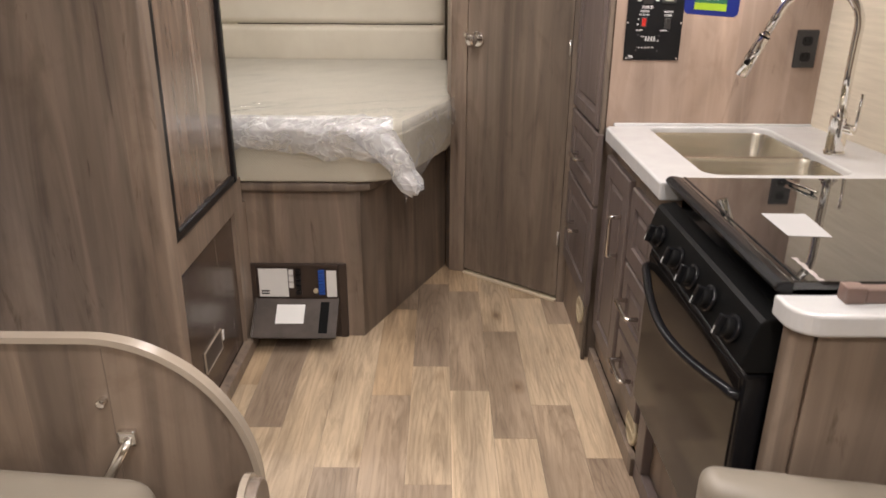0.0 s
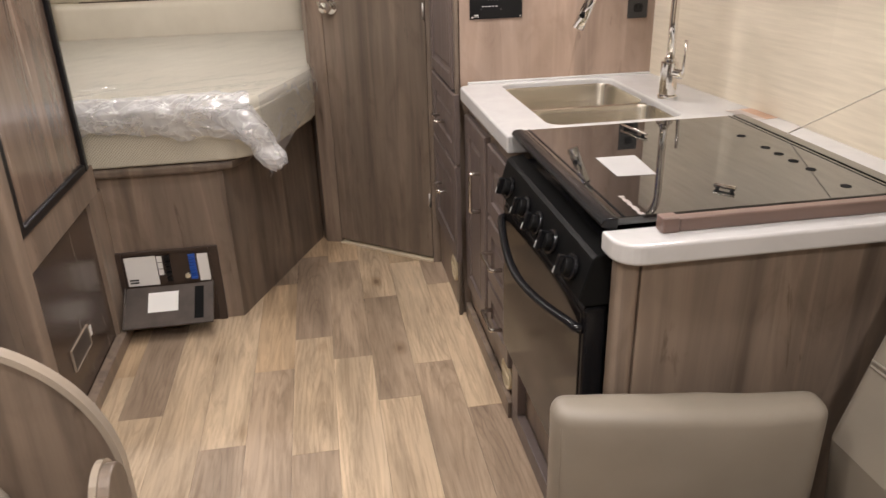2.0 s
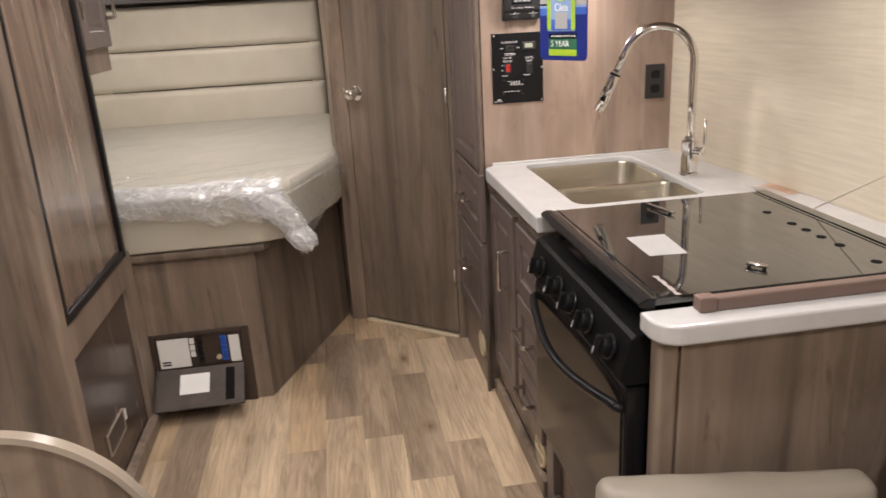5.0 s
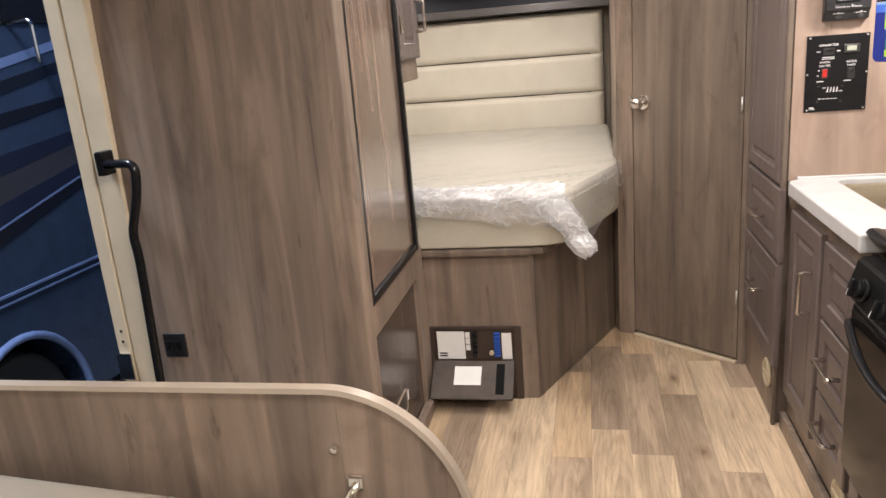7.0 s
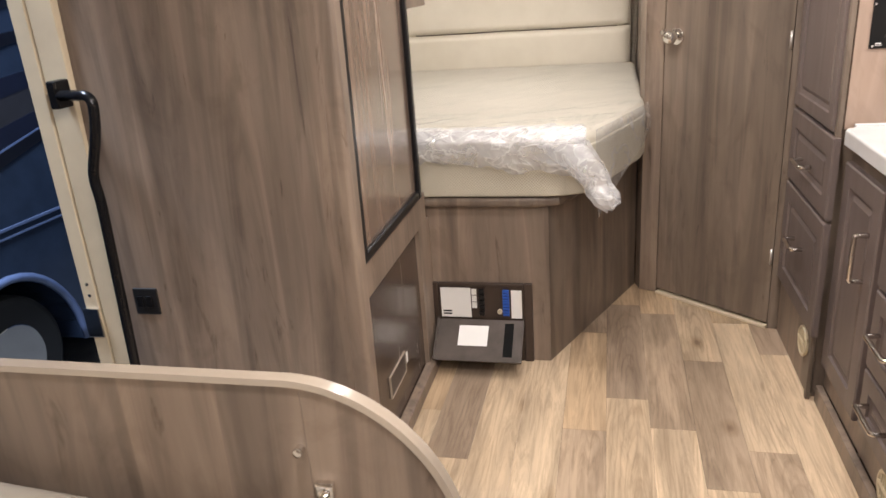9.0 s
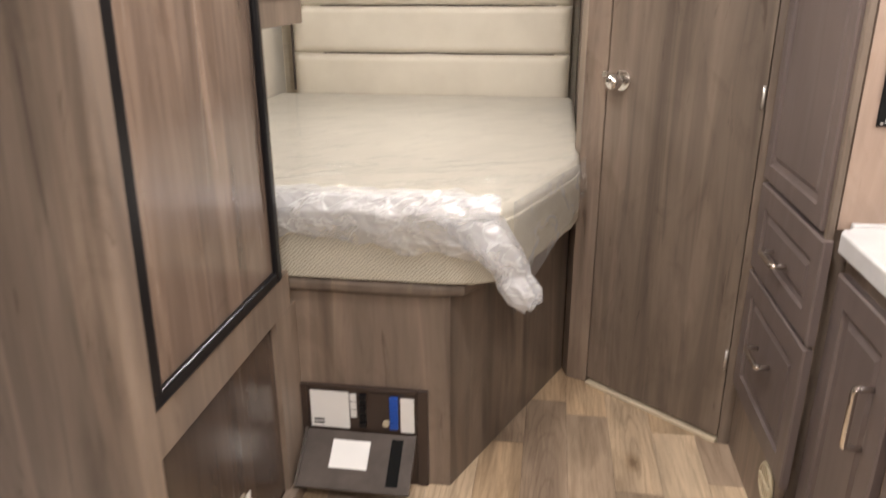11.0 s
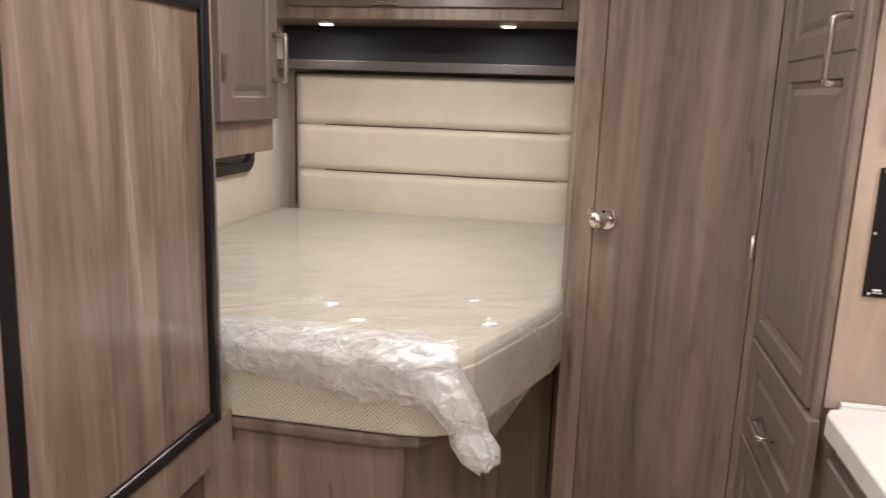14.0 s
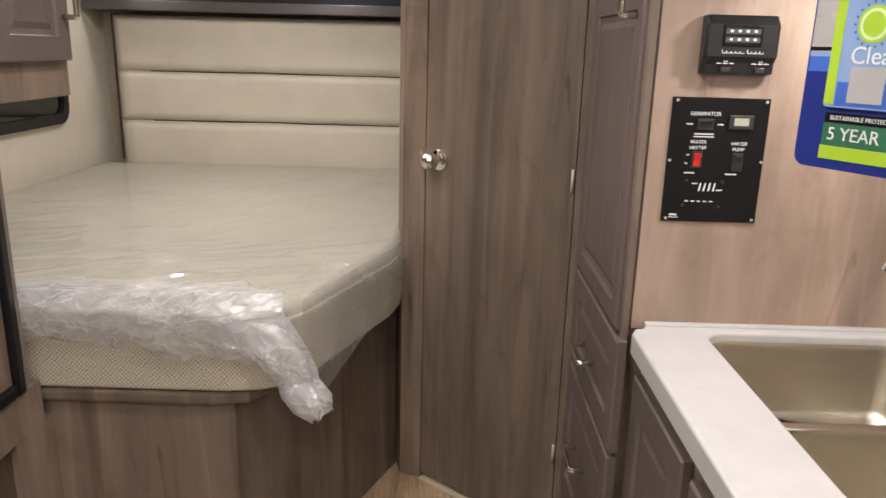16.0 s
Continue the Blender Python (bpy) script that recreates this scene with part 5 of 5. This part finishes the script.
bm = boxed(-1.0, 0.0, -0.09, 0.09, -0.45, 0.0, 0.05, 5)
bmesh.ops.transform(bm, matrix=Matrix.Translation((-0.395, 0.775, 0.652)) @ Matrix.Rotation(radians(5), 4, "Y"), verts=bm.verts[:])
part("back_cushion", bm, M_VINYL, ds, "taupe leatherette cushion", True)
part("seat_cushion", boxed(-1.43, -0.24, -0.05, 0.66, 0.34, 0.46, 0.035, 4), M_VINYL, ds, "taupe leatherette cushion", True)
part("seat_base", boxed(-1.43, -0.25, -0.03, 0.66, 0.0, 0.339), M_WOOD, ds)
dome = [(0.728 + 0.047 * math.cos(a), 0.682 + 0.052 * math.sin(a)) for a in np.linspace(0, math.pi, 14)]
side_p = part("side_panel", prism(bmesh.new(), [(0.681, 0.0), (0.775, 0.0)] + dome, 0, -0.230, -0.206, 0.003), M_WOOD_DOOR, ds, "rounded aisle-side post")
rim = [(0.728 + 0.053 * math.cos(a), 0.682 + 0.058 * math.sin(a)) for a in np.linspace(0, math.pi, 14)]
part("edge_moulding", prism(bmesh.new(), [(0.775, 0.0), (0.781, 0.0)] + rim + [(0.675, 0.0), (0.681, 0.0)] + dome[::-1], 0, -0.2312, -0.2215), M_EDGE, side_p, "satin pale edge moulding")

# ---- sofa ----
sofa = thing("sofa", (0.95, 0.3, 0), "taupe leatherette sofa with a padded arm and stitched back", "sofa")
bm = boxed(0.0, 0.490, 0.0, 0.075, -0.50, 0.0, 0.030, 5)
bmesh.ops.subdivide_edges(bm, edges=[e for e in bm.edges if e.calc_length() > 0.2], cuts=12, use_grid_fill=True)
for v in bm.verts:
    v.co.z += 0.006 * noise.noise((v.co.x * 7, v.co.z * 3, 2.0)) * (1 if v.co.z > -0.1 else 0)
    v.co.y -= 0.012 * math.sin(math.pi * min(1, max(0, v.co.x / 0.475))) * (1 if v.co.y < 0.04 else 0) + 0.003 * noise.noise((v.co.x * 9, v.co.z * 9, 5.0))
SOFA_TURN = Matrix.Translation((0.476, 0.868, 0.624)) @ Matrix.Rotation(radians(-10.5), 4, "Z")
bmesh.ops.transform(bm, matrix=SOFA_TURN, verts=bm.verts[:])
part("end_cushion", bm, M_VINYL, sofa, "padded end cushion", True)
bm = tube(bmesh.new(), bend([(0.017, 0.004, -0.48), (0.017, 0.004, -0.017), (0.017, 0.06, -0.012)], 0.03), 0.003, 8)
bmesh.ops.transform(bm, matrix=SOFA_TURN, verts=bm.verts[:])
part("piping", bm, M_VINYL, sofa, smooth=True)
part("backrest", prism(bmesh.new(), [(1.035, 0.35), (1.020, 0.50), (1.120, 0.845), (1.150, 0.882), (1.20, 0.890), (1.295, 0.885), (1.295, 0.35)], 1, -1.0, 0.86, 0.022, 4), M_VINYL, sofa)
for off in (0.0, 0.012):
    part("stitching", tube(bmesh.new(), [(1.0625 + 0.0 * y, y, 0.672 - off) for y in (-0.9, 0.0, 0.84)], 0.0022, 6), M_SEAM, sofa, "pale double stitching")
part("seat", boxed(0.55, 1.05, -1.0, 0.618, 0.28, 0.44, 0.04, 4), M_VINYL, sofa, smooth=True)
part("base", boxed(0.58, 1.29, -0.98, 0.60, 0.0, 0.279), M_WOOD, sofa)

# ---- plastic cover on the mattress ----
pcov = thing("plastic_cover", (-0.6, 3.4, 0.865), "clear plastic mattress cover, bunched at the front edge", "plastic cover")


def edge_y(x):
    return float(np.interp(x, [-1.5, -0.27, -0.135, -0.10], [2.505, 2.505, 2.545, 2.60]))


def edge_x(y):
    return float(np.interp(y, [2.5, 2.60, 3.02, 3.12, 4.5], [-0.14, -0.10, 0.062, 0.083, 0.085]))


def ridge(q):
    return 1 - 2 * abs(noise.noise(q))


def crease(x, y, along, wide, sharp):
    """Sharp-crested folds that run along one heading."""
    c, s = math.cos(along), math.sin(along)
    q = Vector(((x * c + y * s) * 1.3, (-x * s + y * c) * wide, along * 3))
    return max(0.0, ridge(q + 0.25 * noise.noise_vector(q * 1.5))) ** sharp


bm = bmesh.new()
rows = []
for y in np.linspace(2.52, 4.45, 170):
    xe = edge_x(y)
    row = []
    for x in np.linspace(-1.42, xe - 0.012, 170):
        near = math.exp(-(y - 2.5) / 0.45)
        z = 0.0022 + 0.011 * (0.12 + near) * crease(x, y, 0.50, 6, 8) + 0.009 * near * crease(x, y, 0.25, 8, 6) + 0.003 * crease(x, y, 0.75, 4.5, 9)
        row.append(bm.verts.new((x, y, 0.864 + z)))
    rows.append(row)
for a, b in zip(rows, rows[1:]):
    for i in range(len(a) - 1):
        bm.faces.new((a[i], a[i + 1], b[i + 1], b[i])).smooth = True
part("top_sheet", bm, M_FILM, pcov)


def sheet(across, amp, seed, nu, nv):
    """A crumpled strip; across(u, v) gives its smooth shape."""
    bm = bmesh.new()
    rows = []
    for i in range(nu + 1):
        row = []
        for j in range(nv + 1):
            p = across(i / nu, j / nv)
            q = p + Vector((seed, seed * 0.7, seed * 0.3))
            w = Vector(((q.x * 0.80 - q.z * 0.60) * 0.42, (q.x * 0.50 + q.z * 0.70) * 1.15 + q.y * 0.8, q.y * 0.4 - q.z * 0.3))
            d = Vector((noise.noise(w * 9), noise.noise(w * 9 + Vector((5, 1, 3))), noise.noise(w * 9 + Vector((2, 9, 4)))))
            c = ridge(w * 11 + d * 0.5) * 0.8 + max(0.0, ridge(w * 24 + d)) ** 3 * 0.22 + max(0.0, ridge(w * 47 - d)) ** 3 * 0.07
            row.append(bm.verts.new(p + d * amp + Vector((0.15, -0.6, 0.75)) * c * amp))
        rows.append(row)
    for a, b in zip(rows, rows[1:]):
        for j in range(nv):
            bm.faces.new((a[j], a[j + 1], b[j + 1], b[j])).smooth = True
    return bm


LAYER = 0.0


def hem(u, v):
    x = -0.80 + 0.665 * u
    ye = edge_y(x)
    k = max(0.0, u - 0.72) / 0.28
    wave = 0.025 * noise.noise(Vector((u * 7, LAYER * 5, 2.0))) + 0.012 * noise.noise(Vector((u * 19, LAYER * 9, 6.0)))
    low = 0.808 - 0.055 * u - 0.06 * k * k + wave + 0.018 * LAYER
    deep = (0.085 + 0.05 * LAYER) * (1 - 0.6 * k * k) + 1.6 * wave + 0.012 * math.sin(u * 21 + 3 * LAYER)
    pts = [Vector((x - 0.03, ye + deep, 0.869)), Vector((x - 0.01, ye + deep * 0.45, 0.882)), Vector((x, ye - 0.008, 0.884)), Vector((x, ye - 0.034, 0.850)), Vector((x + 0.01, ye - 0.028, low))]
    s = v * 4
    k = min(3, int(s))
    return pts[k].lerp(pts[k + 1], s - k)


for n in range(3):
    LAYER = n - 1.0
    part("bunched_hem", sheet(hem, 0.009 + 0.002 * n, 3.1 + 7 * n, 190, 50), M_FILM_MILKY, pcov, "crumpled translucent hem")


def tassel(u, v):
    c = Vector((-0.215, 2.515, 0.840)).lerp(Vector((-0.054, 2.455, 0.626)), u)
    c.x += 0.020 * math.sin(u * 3)
    r = float(np.interp(u, [0, 0.3, 0.6, 0.75, 0.9, 1.0], [0.072, 0.054, 0.032, 0.038, 0.030, 0.005])) * (1 + 0.25 * LAYER)
    a = 2 * math.pi * v
    r *= 1 + 0.30 * noise.noise(Vector((math.cos(a) * 1.6, math.sin(a) * 1.6, u * 1.2 + LAYER)))
    return c + Vector((math.cos(a) * r * 1.05, math.sin(a) * r * 0.55 - 0.02, 0.02 * noise.noise(Vector((math.cos(a) * 2, math.sin(a) * 2, LAYER))) * u))


for n in range(2):
    LAYER = float(n)
    part("corner_twist", sheet(tassel, 0.010, 1.3 + 5 * n, 70, 64), M_FILM_MILKY, pcov, "twisted corner hanging down")


def drape(u, v):
    y = 2.56 + 0.60 * u
    x = edge_x(y) + 0.012
    low = 0.56 + 0.22 * u ** 0.8
    return Vector((x + 0.01 * v, y - 0.02 * v, 0.868 + (low - 0.868) * v))


part("side_drape", sheet(drape, 0.002, 9.2, 50, 24), M_FILM_SIDE, pcov, "thin hanging film")

# ---- outside ----
structure("ground", boxed(-60, 60, -60, 60, -0.90, -0.85), M_GROUND, "grey concrete floor outside the coach", "ground")
van = thing("parked_motorhome", (-3.6, 3.3, -0.85), "dark blue motorhome parked outside with swooping stripes", "vehicle")
VX = -3.2
body = bmesh.new()
prism(body, [(-1.5, -0.55), (2.55, -0.55)] + [(3.08 + 0.47 * math.cos(a), -0.55 + 0.55 * math.sin(a)) for a in np.linspace(math.pi, 0, 15)] + [(9.0, -0.55), (9.0, 2.4), (-1.5, 2.4)], 0, VX - 2.3, VX)
part("body", body, M_VAN, van)


def swoosh(y0, z0, y1, z1, w0, w1, bow, mat, h):
    n = 14
    up, dn = [], []
    for i in range(n + 1):
        t = i / n
        y = y0 + (y1 - y0) * t
        z = z0 + (z1 - z0) * t + bow * math.sin(math.pi * t)
        w = w0 + (w1 - w0) * t
        up.append((y, z + w / 2))
        dn.append((y, z - w / 2))
    part("stripe", prism(bmesh.new(), up + dn[::-1], 0, VX + 0.0005, VX + h), mat, van)


swoosh(2.4, 1.30, 3.90, 1.60, 0.05, 0.05, 0.0, M_VAN2, 0.003)
swoosh(2.4, 1.20, 4.8, 1.64, 0.08, 0.04, 0.0, M_VAN3, 0.005)
swoosh(2.4, 1.115, 4.8, 1.40, 0.11, 0.01, -0.02, M_VAN3, 0.005)
swoosh(2.4, 0.885, 4.8, 1.175, 0.15, 0.03, -0.02, M_VAN4, 0.004)
swoosh(2.4, 0.735, 4.8, 1.10, 0.20, 0.12, -0.02, M_TAUPE, 0.003)
swoosh(2.4, 0.545, 4.8, 1.02, 0.16, 0.05, 0.0, M_VAN4, 0.005)
swoosh(2.4, 0.475, 4.8, 1.00, 0.012, 0.012, 0.0, M_VAN2, 0.007)
swoosh(2.4, 0.43, 4.8, 0.98, 0.12, 0.02, 0.0, M_VAN3, 0.006)
swoosh(2.4, 0.287, 4.8, 0.258, 0.014, 0.014, 0.0, M_VAN2, 0.012)
swoosh(2.4, 0.241, 4.8, 0.212, 0.010, 0.010, 0.0, M_VAN2, 0.010)
# arch lip in lighter blue, its soft highlight put into the colour
part("wheel_arch", tube(bmesh.new(), [(VX + 0.004, 3.08 + 0.49 * math.cos(a), -0.55 + 0.57 * math.sin(a)) for a in np.linspace(0, math.pi, 20)], 0.025, 8), M_VAN2, van, smooth=True)
wh = part("wheel", disc(bmesh.new(), (VX - 0.18, 3.08, -0.47), (1, 0, 0), 0.38, 0.25, 32, 0.04), M_RUBBER, van)
part("rim", disc(bmesh.new(), (VX - 0.06, 3.08, -0.47), (1, 0, 0), 0.22, 0.02, 24, 0.005), M_NICKEL, wh)
part("window", boxed(VX + 0.0005, VX + 0.010, 1.2, 4.15, 1.72, 2.2, 0.004), M_PANE, van, "dark window")
mr = part("mirror_bracket", tube(bmesh.new(), bend([(VX + 0.01, 3.55, 1.72), (VX + 0.16, 3.55, 1.74), (VX + 0.16, 3.55, 1.50), (VX + 0.01, 3.75, 1.52)], 0.05), 0.012, 8), M_NICKEL, van, smooth=True)
structure("hall_wall", boxed(-14.2, -14, -40, 40, -0.85, 6.0), M_VAN3, "far dark wall of the hall", "wall")

# ---- floor planks ----
TAN, BEIGE, GREY, BROWN, PALE = (0.495, 0.370, 0.243), (0.535, 0.421, 0.296), (0.412, 0.319, 0.232), (0.330, 0.253, 0.187), (0.590, 0.470, 0.333)
W0, PW = 0.0785, 0.1375
JOINTS = {-6: ((1.35, TAN), (2.165, PALE), (3.0, TAN)), -5: ((1.25, GREY), (1.907, BEIGE), (2.9, BROWN)), -4: ((1.2, TAN), (2.75, BEIGE)), -3: ((1.705, GREY), (2.90, PALE)),
          -2: ((1.10, BROWN), (2.10, GREY), (2.78, TAN), (3.4, BROWN)), -1: ((1.628, GREY), (2.297, BEIGE), (3.05, BROWN), (3.6, TAN)), 0: ((1.2, GREY), (2.132, PALE), (2.970, GREY), (3.6, TAN)),
          1: ((1.30, BROWN), (1.853, BEIGE), (2.578, GREY), (3.3, BEIGE)), 2: ((1.30, BEIGE), (2.042, GREY), (2.90, PALE), (3.5, TAN)), 3: ((1.755, BROWN), (2.65, BEIGE), (3.3, BROWN))}
shades = [TAN, BEIGE, GREY, BROWN, PALE]
rng = random.Random(4)
cache = {}
floor_ob = bpy.data.objects["floor"]
for k in range(-12, 10):
    x0, x1 = W0 + PW * k, W0 + PW * (k + 1)
    x0, x1 = max(x0, XL), min(x1, XR)
    if x1 - x0 < 0.02:
        continue
    runs, y = [], YF
    known = JOINTS.get(k, ())
    stop = known[0][0] - 0.62 if known else 4.6
    while y < stop - 0.25:
        y2 = min(stop, y + rng.uniform(0.55, 0.95))
        runs.append((y, y2, rng.choice(shades)))
        y = y2
    for y2, tone in known:
        runs.append((y, y2, tone))
        y = y2
    while y < 4.5:
        y2 = min(4.62, y + rng.uniform(0.55, 0.95))
        runs.append((y, y2, rng.choice(shades)))
        y = y2
    for y0, y2, tone in runs:
        if y2 - y0 < 0.02:
            continue
        key = (round(x1 - x0, 4), round(y2 - y0, 3))
        if key not in cache:
            w, l = key[0] / 2 - 0.0003, key[1] / 2 - 0.0003
            cache[key] = finish("plank", boxed(-w, w, -l, l, -0.004, 0.0, 0.0005, 1), M_PLANK)
        ob = new("plank", cache[key])
        ob.parent = floor_ob
        ob.location = ((x0 + x1) / 2, (y0 + y2) / 2, 0.0)
        j = rng.uniform(0.93, 1.07)
        ob.color = (tone[0] * j, tone[1] * j, tone[2] * j, 1)
